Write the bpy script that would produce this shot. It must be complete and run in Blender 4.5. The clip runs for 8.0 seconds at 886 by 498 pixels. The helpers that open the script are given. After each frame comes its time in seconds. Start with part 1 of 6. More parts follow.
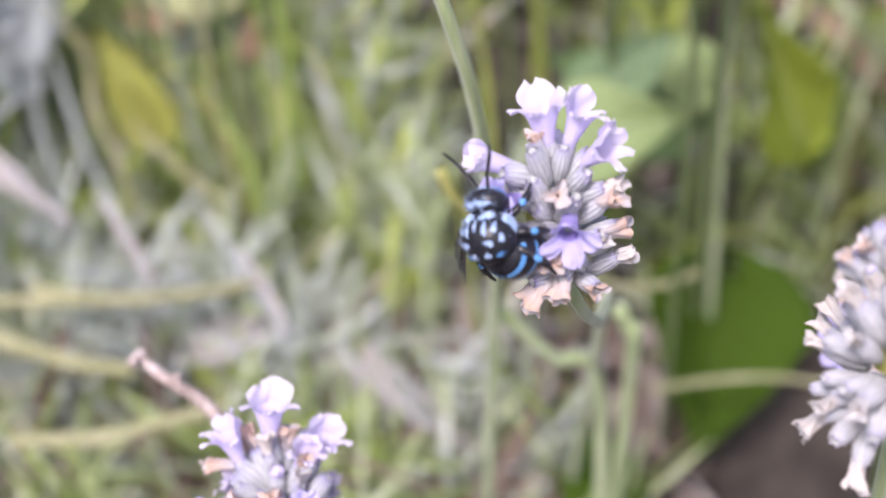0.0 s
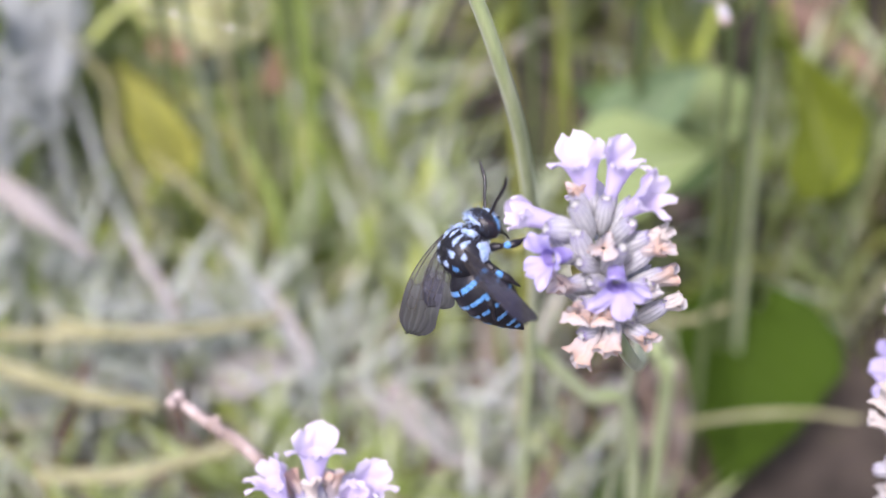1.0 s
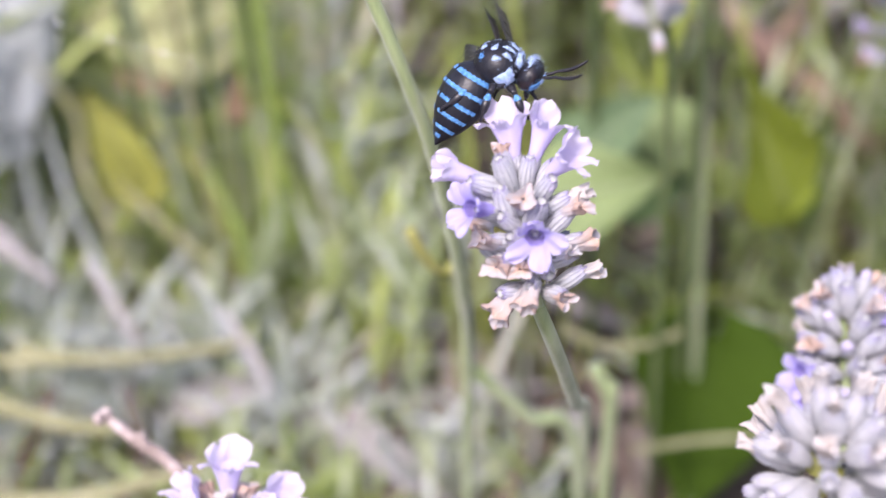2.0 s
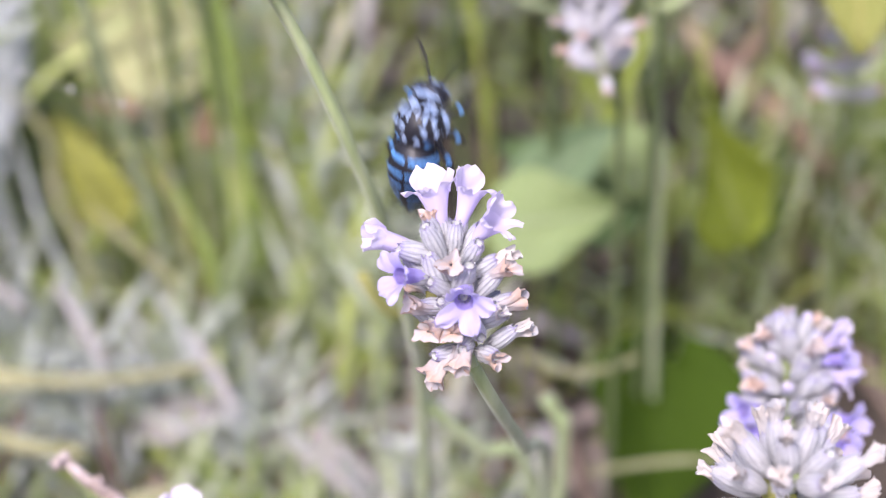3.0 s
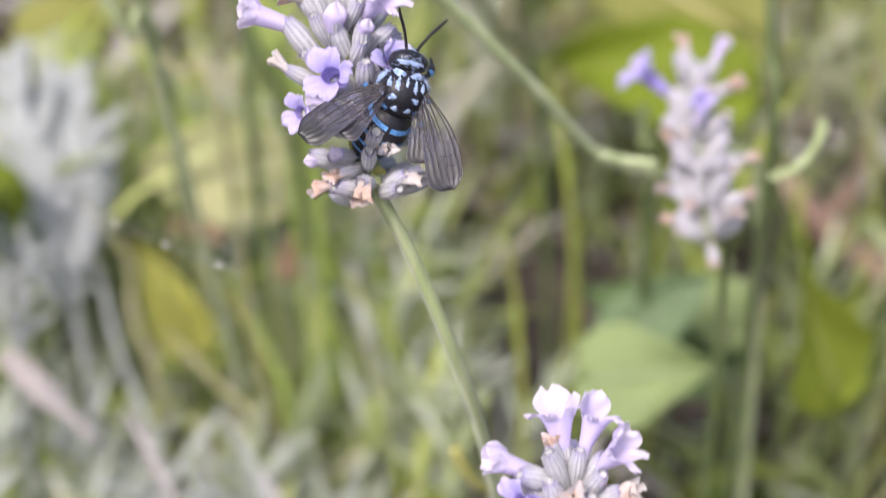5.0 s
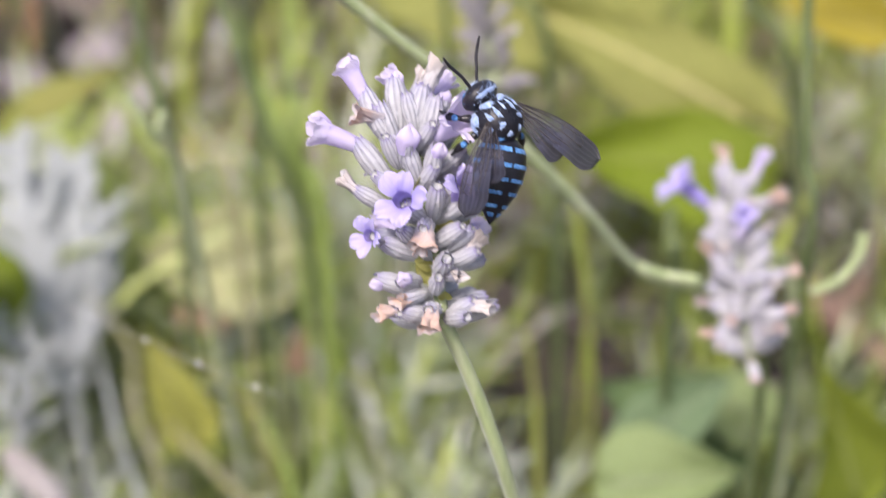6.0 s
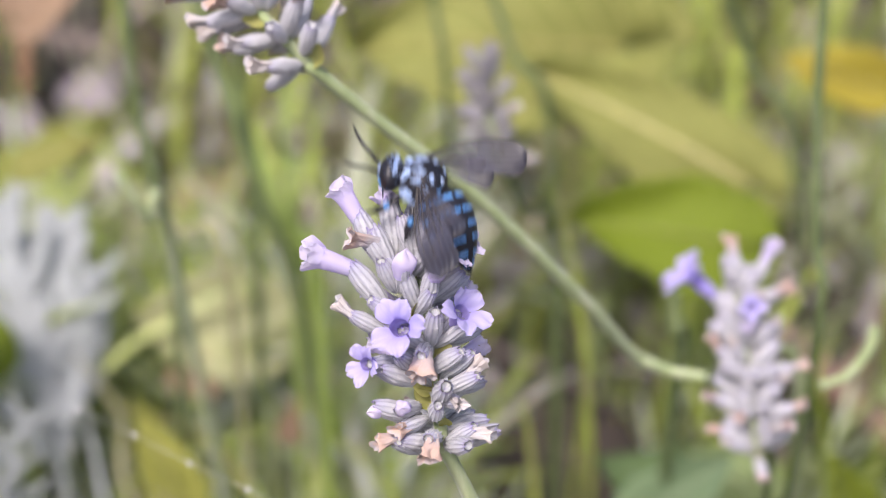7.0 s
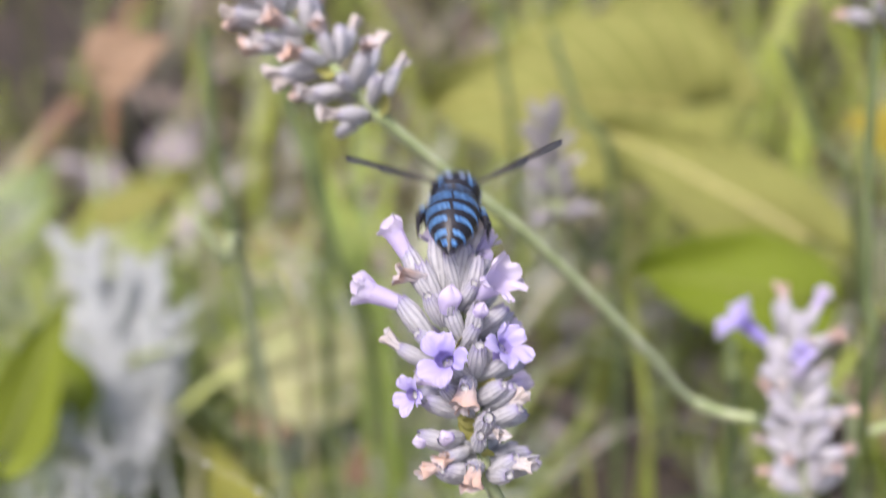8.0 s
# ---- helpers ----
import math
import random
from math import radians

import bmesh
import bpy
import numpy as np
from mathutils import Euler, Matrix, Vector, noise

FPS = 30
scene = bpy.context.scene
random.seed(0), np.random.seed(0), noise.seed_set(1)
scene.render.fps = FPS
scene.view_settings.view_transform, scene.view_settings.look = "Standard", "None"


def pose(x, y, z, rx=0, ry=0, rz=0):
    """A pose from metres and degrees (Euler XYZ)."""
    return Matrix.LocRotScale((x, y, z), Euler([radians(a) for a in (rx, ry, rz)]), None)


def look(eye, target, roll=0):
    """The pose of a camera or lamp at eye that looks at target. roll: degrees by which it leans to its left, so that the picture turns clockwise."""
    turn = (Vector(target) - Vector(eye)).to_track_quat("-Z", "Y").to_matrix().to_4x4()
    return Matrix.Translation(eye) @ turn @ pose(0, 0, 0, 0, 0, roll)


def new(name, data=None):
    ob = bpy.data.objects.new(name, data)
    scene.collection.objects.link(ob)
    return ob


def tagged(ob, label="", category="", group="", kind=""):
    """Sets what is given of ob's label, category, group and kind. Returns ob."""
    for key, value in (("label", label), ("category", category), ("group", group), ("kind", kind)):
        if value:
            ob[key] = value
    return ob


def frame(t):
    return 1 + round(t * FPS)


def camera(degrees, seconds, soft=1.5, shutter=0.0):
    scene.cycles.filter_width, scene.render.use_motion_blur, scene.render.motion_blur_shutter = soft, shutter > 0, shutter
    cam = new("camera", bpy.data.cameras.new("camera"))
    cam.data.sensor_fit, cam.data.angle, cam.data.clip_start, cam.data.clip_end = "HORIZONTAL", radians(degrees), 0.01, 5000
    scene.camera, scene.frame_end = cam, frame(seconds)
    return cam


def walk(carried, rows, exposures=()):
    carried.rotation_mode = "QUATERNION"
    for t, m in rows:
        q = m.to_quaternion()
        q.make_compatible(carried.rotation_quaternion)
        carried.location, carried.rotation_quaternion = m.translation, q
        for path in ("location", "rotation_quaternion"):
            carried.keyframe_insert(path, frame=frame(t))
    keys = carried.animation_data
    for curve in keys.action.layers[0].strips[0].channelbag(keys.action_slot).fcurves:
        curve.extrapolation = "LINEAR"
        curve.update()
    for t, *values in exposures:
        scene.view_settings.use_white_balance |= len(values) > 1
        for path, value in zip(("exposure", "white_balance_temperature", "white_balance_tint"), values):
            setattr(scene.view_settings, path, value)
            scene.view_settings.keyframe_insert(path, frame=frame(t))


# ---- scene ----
# ---- camera ----
cam = camera(34.0, 8.0, 0.75, 0.45)
cam.data.dof.use_dof = True
cam.data.dof.focus_distance = 0.1585
cam.data.dof.aperture_fstop = 14.0
PATH = [
    (0, pose(-0.00563, -0.00469, 0.26740, 50.59, 0.07, -2.00)),
    (0.5, pose(-0.00711, -0.00436, 0.26711, 50.70, 0.24, -1.41)),
    (1, pose(-0.01146, -0.00100, 0.26755, 51.51, 0.02, -1.98)),
    (1.5, pose(-0.00045, -0.00486, 0.26742, 52.41, 0.50, -1.16)),
    (2.8, pose(0.00253, -0.00622, 0.26882, 53.46, 0.08, -2.49)),
    (3, pose(0.00688, -0.00602, 0.27948, 52.42, -0.02, -1.92)),
    (3.5, pose(0.00671, -0.00810, 0.27928, 53.92, -0.90, -2.41)),
    (4, pose(0.00092, -0.00360, 0.27723, 54.16, -0.31, -0.64)),
    (4.2, pose(-0.00000, -0.00000, 0.27500, 55.00, 0.00, -0.00)),
    (5.3, pose(0.00031, 0.01035, 0.28963, 56.20, -0.87, 1.51)),
    (5.5, pose(-0.00378, 0.01226, 0.29080, 56.63, -1.42, 0.49)),
    (6, pose(-0.01213, 0.01897, 0.29052, 57.89, -1.85, 0.34)),
    (6.5, pose(-0.01431, 0.02941, 0.29570, 58.73, -2.29, 0.72)),
    (7, pose(-0.01363, 0.03046, 0.29613, 58.78, -2.57, 0.44)),
    (7.5, pose(-0.01670, 0.02647, 0.29698, 58.65, -2.97, 0.93)),
    (8, pose(-0.01105, 0.01958, 0.29909, 61.13, -1.71, 3.41)),
]
# seconds, stops, kelvin, tint: the picture darkens and warms a little on the way
EXPOSURES = [(0, 0.72, 6200, 20), (1.5, 0.75, 6200, 21), (3, 0.79, 6180, 22), (3.5, 0.67, 6220, 20), (4, 0.62, 6340, 18), (5.5, 0.62, 6480, 17), (6.5, 0.54, 6430, 19), (8, 0.55, 6420, 19)]
walk(cam, PATH, EXPOSURES)

# ---- light: bright hazy daylight from a soft high sun ----
world = bpy.data.worlds.new("sky")
scene.world = world
world.use_nodes = True
wn = world.node_tree.nodes
sky = wn.new("ShaderNodeTexSky")
sky.sky_type = "NISHITA"
sky.sun_disc = False
sky.sun_elevation = radians(55)
sky.sun_rotation = radians(200)
sky.dust_density = 4.0
sky.air_density = 1.2
wn["Background"].inputs["Strength"].default_value = 0.118
world.node_tree.links.new(sky.outputs[0], wn["Background"].inputs["Color"])
sun = new("sun", bpy.data.lights.new("sun", "SUN"))
sun.data.energy = 2.65
sun.data.angle = radians(14)
sun.data.color = (1.0, 0.945, 0.89)
sun.matrix_world = look((0, 0, 0), (0.28, 0.5, -0.82))

# ---- materials ----
MAT = {}


def nodes_of(name):
    m = bpy.data.materials.new(name)
    m.use_nodes = True
    nt = m.node_tree
    return m, nt, nt.nodes["Principled BSDF"]


def ramp(nt, fac, stops):
    r = nt.nodes.new("ShaderNodeValToRGB")
    while len(r.color_ramp.elements) < len(stops):
        r.color_ramp.elements.new(0.5)
    for e, (p, c) in zip(r.color_ramp.elements, stops):
        e.position, e.color = p, (*c, 1)
    nt.links.new(fac, r.inputs["Fac"])
    return r.outputs["Color"]


def mixc(nt, fac, a, b, mode="MIX"):
    m = nt.nodes.new("ShaderNodeMix")
    m.data_type, m.blend_type = "RGBA", mode
    for i, v in ((0, fac), (6, a), (7, b)):
        if isinstance(v, (int, float)):
            m.inputs[i].default_value = v
        elif isinstance(v, tuple):
            m.inputs[i].default_value = (*v, 1)
        else:
            nt.links.new(v, m.inputs[i])
    return m.outputs[2]


def math_node(nt, op, a, b=0.0):
    n = nt.nodes.new("ShaderNodeMath")
    n.operation = op
    for i, v in ((0, a), (1, b)):
        if isinstance(v, (int, float)):
            n.inputs[i].default_value = v
        else:
            nt.links.new(v, n.inputs[i])
    return n.outputs[0]


def noise_node(nt, scale, detail=3.0, rough=0.6, vec=None):
    n = nt.nodes.new("ShaderNodeTexNoise")
    n.inputs["Scale"].default_value, n.inputs["Detail"].default_value = scale, detail
    n.inputs["Roughness"].default_value = rough
    if vec is None:
        vec = nt.nodes.new("ShaderNodeTexCoord").outputs["Object"]
    nt.links.new(vec, n.inputs["Vector"])
    return n.outputs["Fac"]


def uv_axes(nt):
    s = nt.nodes.new("ShaderNodeSeparateXYZ")
    nt.links.new(nt.nodes.new("ShaderNodeTexCoord").outputs["UV"], s.inputs[0])
    return s.outputs[0], s.outputs[1]


def obj_random(nt):
    return nt.nodes.new("ShaderNodeObjectInfo").outputs["Random"]


def bump(nt, bsdf, height, strength, distance):
    b = nt.nodes.new("ShaderNodeBump")
    b.inputs["Strength"].default_value, b.inputs["Distance"].default_value = strength, distance
    nt.links.new(height, b.inputs["Height"])
    nt.links.new(b.outputs[0], bsdf.inputs["Normal"])


def translucent(nt, bsdf, colour, amount):
    """Lets part of the light through a thin leaf or petal."""
    t = nt.nodes.new("ShaderNodeBsdfTranslucent")
    if isinstance(colour, tuple):
        t.inputs["Color"].default_value = (*colour, 1)
    else:
        nt.links.new(colour, t.inputs["Color"])
    x = nt.nodes.new("ShaderNodeMixShader")
    x.inputs[0].default_value = amount
    nt.links.new(bsdf.outputs[0], x.inputs[1])
    nt.links.new(t.outputs[0], x.inputs[2])
    nt.links.new(x.outputs[0], nt.nodes["Material Output"].inputs["Surface"])


def mat_calyx(name="calyx", pale=0.0, bleach=(0.64, 0.63, 0.65)):
    """Downy calyx: grey-lilac between thin dark veins, darker violet at the mouth."""
    m, nt, b = nodes_of(name)
    u, v = uv_axes(nt)
    n = noise_node(nt, 900.0, 4.0)
    big = noise_node(nt, 240.0, 3.0)
    turn = math_node(nt, "ADD", math_node(nt, "MULTIPLY", u, 2 * math.pi * 12), math_node(nt, "MULTIPLY", big, 5.0))
    wave = math_node(nt, "MULTIPLY", math_node(nt, "ADD", math_node(nt, "SINE", turn), 1.0), 0.5)
    vein = math_node(nt, "POWER", math_node(nt, "SUBTRACT", 1.0, wave), 2.2)
    vein = math_node(nt, "MULTIPLY", vein, math_node(nt, "ADD", math_node(nt, "MULTIPLY", n, 0.7), 0.04))
    felt = ramp(nt, v, [(0.0, (0.46, 0.48, 0.40)), (0.25, (0.59, 0.60, 0.61)), (0.7, (0.60, 0.605, 0.65)), (0.9, (0.49, 0.48, 0.63)), (1.0, (0.30, 0.25, 0.50))])
    dark = ramp(nt, v, [(0.0, (0.26, 0.27, 0.19)), (0.3, (0.19, 0.185, 0.22)), (1.0, (0.14, 0.12, 0.26))])
    col = mixc(nt, vein, felt, dark)
    fuzz = ramp(nt, n, [(0.50, (0, 0, 0)), (0.68, (1, 1, 1))])
    col = mixc(nt, math_node(nt, "MULTIPLY", fuzz, 0.65), col, (0.70, 0.70, 0.72))
    col = mixc(nt, math_node(nt, "MULTIPLY", obj_random(nt), 0.3), col, (0.40, 0.40, 0.41))
    if pale:
        col = mixc(nt, pale, col, bleach)
    nt.links.new(col, b.inputs["Base Color"])
    b.inputs["Roughness"].default_value = 0.85
    b.inputs["Sheen Weight"].default_value = 0.25
    bump(nt, b, n, 0.8, 0.0003)
    translucent(nt, b, col, 0.22)
    return m


def mat_petal(name, throat, mid, edge, dark):
    """Thin petal: a dark throat, faint lengthwise veins and paler lobes."""
    m, nt, b = nodes_of(name)
    u, v = uv_axes(nt)
    n = noise_node(nt, 420.0, 3.0)
    col = ramp(nt, v, [(0.0, throat), (0.22, mid), (0.36, dark), (0.50, dark), (0.60, mid), (0.85, edge)])
    vein = math_node(nt, "POWER", math_node(nt, "MULTIPLY", math_node(nt, "ADD", math_node(nt, "SINE", math_node(nt, "ADD", math_node(nt, "MULTIPLY", u, 2 * math.pi * 5), math_node(nt, "MULTIPLY", n, 4.0))), 1.0), 0.5), 5.0)
    col = mixc(nt, math_node(nt, "MULTIPLY", vein, 0.22), col, mid)
    col = mixc(nt, math_node(nt, "MULTIPLY", n, 0.5), col, mid)
    col = mixc(nt, math_node(nt, "MULTIPLY", obj_random(nt), 0.3), col, edge)
    nt.links.new(col, b.inputs["Base Color"])
    b.inputs["Roughness"].default_value = 0.6
    bump(nt, b, noise_node(nt, 1100.0, 3.0), 0.4, 0.0002)
    translucent(nt, b, col, 0.4)
    return m


def mat_withered(name, base, tip, burnt):
    """Dry corolla: papery near the calyx, tan towards the curled lips, with browned specks."""
    m, nt, b = nodes_of(name)
    u, v = uv_axes(nt)
    n = noise_node(nt, 520.0, 4.0)
    along = math_node(nt, "ADD", math_node(nt, "MULTIPLY", v, 0.9), math_node(nt, "MULTIPLY", math_node(nt, "SUBTRACT", n, 0.5), 1.0))
    along = math_node(nt, "ADD", along, math_node(nt, "MULTIPLY", math_node(nt, "SUBTRACT", obj_random(nt), 0.5), 0.5))
    col = ramp(nt, along, [(0.15, base), (0.75, tip), (1.15, tip)])
    spot = ramp(nt, noise_node(nt, 300.0, 3.0), [(0.58, (0, 0, 0)), (0.72, (1, 1, 1))])
    col = mixc(nt, math_node(nt, "MULTIPLY", math_node(nt, "MULTIPLY", spot, v), 0.8), col, burnt)
    nt.links.new(col, b.inputs["Base Color"])
    b.inputs["Roughness"].default_value = 0.8
    bump(nt, b, n, 0.8, 0.0003)
    translucent(nt, b, col, 0.2)
    return m


def mat_plain(name, stops, scale, rough=0.7, strength=0.4, dist=0.0003, thin=0.0, by_island=False, stretch=None, sheen=0.0):
    m, nt, b = nodes_of(name)
    vec = None
    if stretch:
        mp = nt.nodes.new("ShaderNodeMapping")
        mp.inputs["Scale"].default_value = stretch
        nt.links.new(nt.nodes.new("ShaderNodeTexCoord").outputs["Object"], mp.inputs["Vector"])
        vec = mp.outputs[0]
    n = noise_node(nt, scale, 4.0, 0.6, vec)
    fac = n
    if by_island:
        rnd = nt.nodes.new("ShaderNodeNewGeometry").outputs["Random Per Island"]
        fac = math_node(nt, "ADD", math_node(nt, "MULTIPLY", n, 0.3), math_node(nt, "MULTIPLY", rnd, 0.8))
    col = ramp(nt, fac, stops)
    nt.links.new(col, b.inputs["Base Color"])
    b.inputs["Roughness"].default_value = rough
    b.inputs["Sheen Weight"].default_value = sheen
    bump(nt, b, n, strength, dist)
    if thin:
        translucent(nt, b, col, thin)
    return m


def mat_leaf(name, blade, vein, thin=0.35, blotch=(0.3, 0.28, 0.08), rough=0.6):
    """A broad leaf with a midrib and side veins, from its own u (across) and v (along)."""
    m, nt, b = nodes_of(name)
    u, v = uv_axes(nt)
    off = math_node(nt, "ABSOLUTE", math_node(nt, "SUBTRACT", u, 0.5))
    rib = math_node(nt, "LESS_THAN", off, 0.018)
    side = math_node(nt, "SINE", math_node(nt, "MULTIPLY", math_node(nt, "SUBTRACT", v, math_node(nt, "MULTIPLY", off, 0.7)), 50.0))
    side = math_node(nt, "GREATER_THAN", side, 0.94)
    n = noise_node(nt, 60.0, 5.0)
    col = mixc(nt, n, tuple(0.7 * c for c in blade), tuple(min(1.0, 1.3 * c) for c in blade))
    col = mixc(nt, math_node(nt, "MULTIPLY", math_node(nt, "GREATER_THAN", noise_node(nt, 35.0, 2.0), 0.66), 0.5), col, blotch)
    col = mixc(nt, math_node(nt, "MULTIPLY", math_node(nt, "MAXIMUM", rib, side), 0.6), col, vein)
    nt.links.new(col, b.inputs["Base Color"])
    b.inputs["Roughness"].default_value = rough
    b.inputs["Specular IOR Level"].default_value = 0.2
    bump(nt, b, n, 0.3, 0.0008)
    translucent(nt, b, col, thin)
    return m


def mat_wing():
    """Smoky membrane: nearly clear at its root, brown-black from the middle outwards, with a glossy face."""
    m, nt, b = nodes_of("wing_membrane")
    u, v = uv_axes(nt)
    n = noise_node(nt, 600.0, 2.0)
    edge = math_node(nt, "ADD", v, math_node(nt, "MULTIPLY", math_node(nt, "SUBTRACT", n, 0.5), 0.25))
    smoke = ramp(nt, edge, [(0.0, (0.30, 0.30, 0.30)), (0.30, (0.30, 0.30, 0.30)), (0.58, (0.86, 0.86, 0.86)), (1.0, (0.94, 0.94, 0.94))])
    fold = math_node(nt, "SINE", math_node(nt, "ADD", math_node(nt, "MULTIPLY", u, 38.0), math_node(nt, "MULTIPLY", n, 4.0)))
    pale = math_node(nt, "MULTIPLY", math_node(nt, "GREATER_THAN", fold, 0.5), 0.15)
    # bluish cast: the sky's reflection is mixed into the base colour
    col = ramp(nt, v, [(0.0, (0.10, 0.10, 0.14)), (0.5, (0.060, 0.060, 0.088)), (0.75, (0.020, 0.019, 0.028))])
    nt.links.new(mixc(nt, pale, col, (0.13, 0.13, 0.16)), b.inputs["Base Color"])
    b.inputs["Roughness"].default_value = 0.40
    b.inputs["Specular IOR Level"].default_value = 0.38
    b.inputs["IOR"].default_value = 1.5
    bump(nt, b, math_node(nt, "ADD", n, math_node(nt, "MULTIPLY", fold, 0.15)), 0.25, 0.0003)
    t = nt.nodes.new("ShaderNodeBsdfTransparent")
    x = nt.nodes.new("ShaderNodeMixShader")
    nt.links.new(smoke, x.inputs[0])
    nt.links.new(t.outputs[0], x.inputs[1])
    nt.links.new(b.outputs[0], x.inputs[2])
    nt.links.new(x.outputs[0], nt.nodes["Material Output"].inputs["Surface"])
    return m


def mat_shell(name, colour, rough, spec=0.5):
    m, nt, b = nodes_of(name)
    n = noise_node(nt, 2500.0, 2.0)
    nt.links.new(mixc(nt, n, colour, tuple(2.2 * c + 0.004 for c in colour)), b.inputs["Base Color"])
    b.inputs["Roughness"].default_value = rough
    b.inputs["Specular IOR Level"].default_value = spec
    bump(nt, b, n, 0.5, 0.0001)
    return m


def mat_ground():
    m, nt, b = nodes_of("litter_soil")
    n1, n2 = noise_node(nt, 28.0, 5.0), noise_node(nt, 220.0, 4.0)
    # brown soil, darkened so that the ramp holds the shade between the plants
    col = ramp(nt, n1, [(0.3, (0.008, 0.006, 0.005)), (0.46, (0.024, 0.018, 0.013)), (0.6, (0.065, 0.05, 0.04)), (0.75, (0.05, 0.05, 0.022))])
    col = mixc(nt, math_node(nt, "MULTIPLY", n2, 0.25), col, (0.16, 0.13, 0.11))
    nt.links.new(col, b.inputs["Base Color"])
    b.inputs["Roughness"].default_value = 0.95
    bump(nt, b, n2, 0.8, 0.004)
    return m


MAT["calyx"] = mat_calyx()
MAT["calyx_dry"] = mat_calyx("dry_calyx", 0.38)
MAT["calyx_old"] = mat_calyx("old_calyx", 0.65, (0.22, 0.20, 0.20))
MAT["petal"] = mat_petal("petal", (0.57, 0.51, 0.85), (0.73, 0.66, 0.90), (0.84, 0.77, 0.91), (0.69, 0.61, 0.88))
MAT["petal_blue"] = mat_petal("petal_violet", (0.50, 0.43, 0.82), (0.52, 0.45, 0.90), (0.70, 0.64, 0.95), (0.26, 0.19, 0.56))
MAT["withered"] = mat_withered("withered_petal", (0.53, 0.49, 0.51), (0.62, 0.44, 0.355), (0.36, 0.20, 0.13))
MAT["withered_pale"] = mat_withered("bleached_petal", (0.56, 0.545, 0.565), (0.63, 0.565, 0.53), (0.44, 0.30, 0.23))
MAT["stem"] = mat_plain("stem_green", [(0.3, (0.20, 0.26, 0.10)), (0.5, (0.30, 0.37, 0.17)), (0.7, (0.42, 0.46, 0.28))], 300.0, 0.7, 0.4, 0.0002, stretch=(1, 1, 0.1), sheen=0.3)
MAT["bract"] = mat_plain("bract", [(0.3, (0.36, 0.36, 0.08)), (0.7, (0.52, 0.50, 0.20))], 300.0, 0.7, thin=0.3)
MAT["twig"] = mat_plain("dry_twig", [(0.3, (0.20, 0.15, 0.13)), (0.55, (0.42, 0.34, 0.32)), (0.75, (0.55, 0.48, 0.48))], 400.0, 0.9, 0.7)
MAT["bark"] = mat_plain("bark", [(0.3, (0.10, 0.06, 0.045)), (0.5, (0.26, 0.17, 0.13)), (0.7, (0.44, 0.33, 0.28))], 45.0, 0.9, 0.8, 0.002)
MAT["silver"] = mat_plain("silver_leaf", [(0.3, (0.44, 0.48, 0.475)), (0.7, (0.57, 0.605, 0.605))], 120.0, 0.85, thin=0.4, sheen=0.6)
MAT["blades"] = mat_plain("thin_leaves", [(0.08, (0.214, 0.26, 0.065)), (0.24, (0.329, 0.409, 0.076)), (0.44, (0.456, 0.547, 0.122)), (0.64, (0.536, 0.605, 0.226)), (0.78, (0.605, 0.651, 0.513)), (0.90, (0.559, 0.513, 0.375)), (0.97, (0.743, 0.777, 0.789))], 60.0, 0.6, thin=0.4, by_island=True)
# darker copy of thin_leaves: half shade put into its greens, browns are its own
MAT["far_blades"] = mat_plain("shade_toned_leaves", [(0.14, (0.089, 0.089, 0.047)), (0.27, (0.184, 0.227, 0.047)), (0.40, (0.323, 0.398, 0.058)), (0.58, (0.429, 0.493, 0.100)), (0.72, (0.238, 0.184, 0.121)), (0.82, (0.429, 0.472, 0.238)), (0.95, (0.557, 0.557, 0.472))], 60.0, 0.6, thin=0.35, by_island=True)
MAT["grey_leaf"] = mat_plain("grey_felted_leaves", [(0.1, (0.329, 0.409, 0.168)), (0.4, (0.467, 0.547, 0.306)), (0.7, (0.605, 0.662, 0.571)), (0.94, (0.812, 0.846, 0.85))], 60.0, 0.8, thin=0.35, by_island=True, sheen=0.3)
MAT["green_shoot"] = mat_plain("green_shoots", [(0.1, (0.24, 0.317, 0.075)), (0.4, (0.372, 0.46, 0.13)), (0.7, (0.482, 0.548, 0.284)), (0.92, (0.658, 0.702, 0.592))], 60.0, 0.7, thin=0.35, by_island=True)
MAT["silver_shoot"] = mat_plain("silver_shoots", [(0.1, (0.38, 0.44, 0.30)), (0.45, (0.52, 0.57, 0.50)), (0.8, (0.68, 0.71, 0.72))], 60.0, 0.8, thin=0.35, by_island=True, sheen=0.3)
MAT["straw"] = mat_plain("dry_leaves", [(0.1, (0.10, 0.07, 0.05)), (0.35, (0.27, 0.22, 0.20)), (0.6, (0.43, 0.39, 0.38)), (0.9, (0.62, 0.59, 0.60))], 60.0, 0.85, thin=0.15, by_island=True)
MAT["litter_brown"] = mat_plain("brown_litter", [(0.1, (0.05, 0.035, 0.025)), (0.35, (0.12, 0.085, 0.065)), (0.6, (0.22, 0.17, 0.14)), (0.9, (0.36, 0.31, 0.28))], 60.0, 0.9, thin=0.1, by_island=True)
MAT["leaf_pale"] = mat_leaf("leaf_pale", (0.33, 0.42, 0.18), (0.44, 0.52, 0.30))
MAT["leaf_green"] = mat_leaf("leaf_green", (0.22, 0.28, 0.03), (0.30, 0.35, 0.12))
MAT["leaf_lime"] = mat_leaf("leaf_lime", (0.20, 0.27, 0.022), (0.30, 0.34, 0.09))
MAT["rib_pale"] = mat_plain("pale_rib", [(0.3, (0.48, 0.45, 0.18)), (0.7, (0.60, 0.54, 0.26))], 80.0, 0.8)
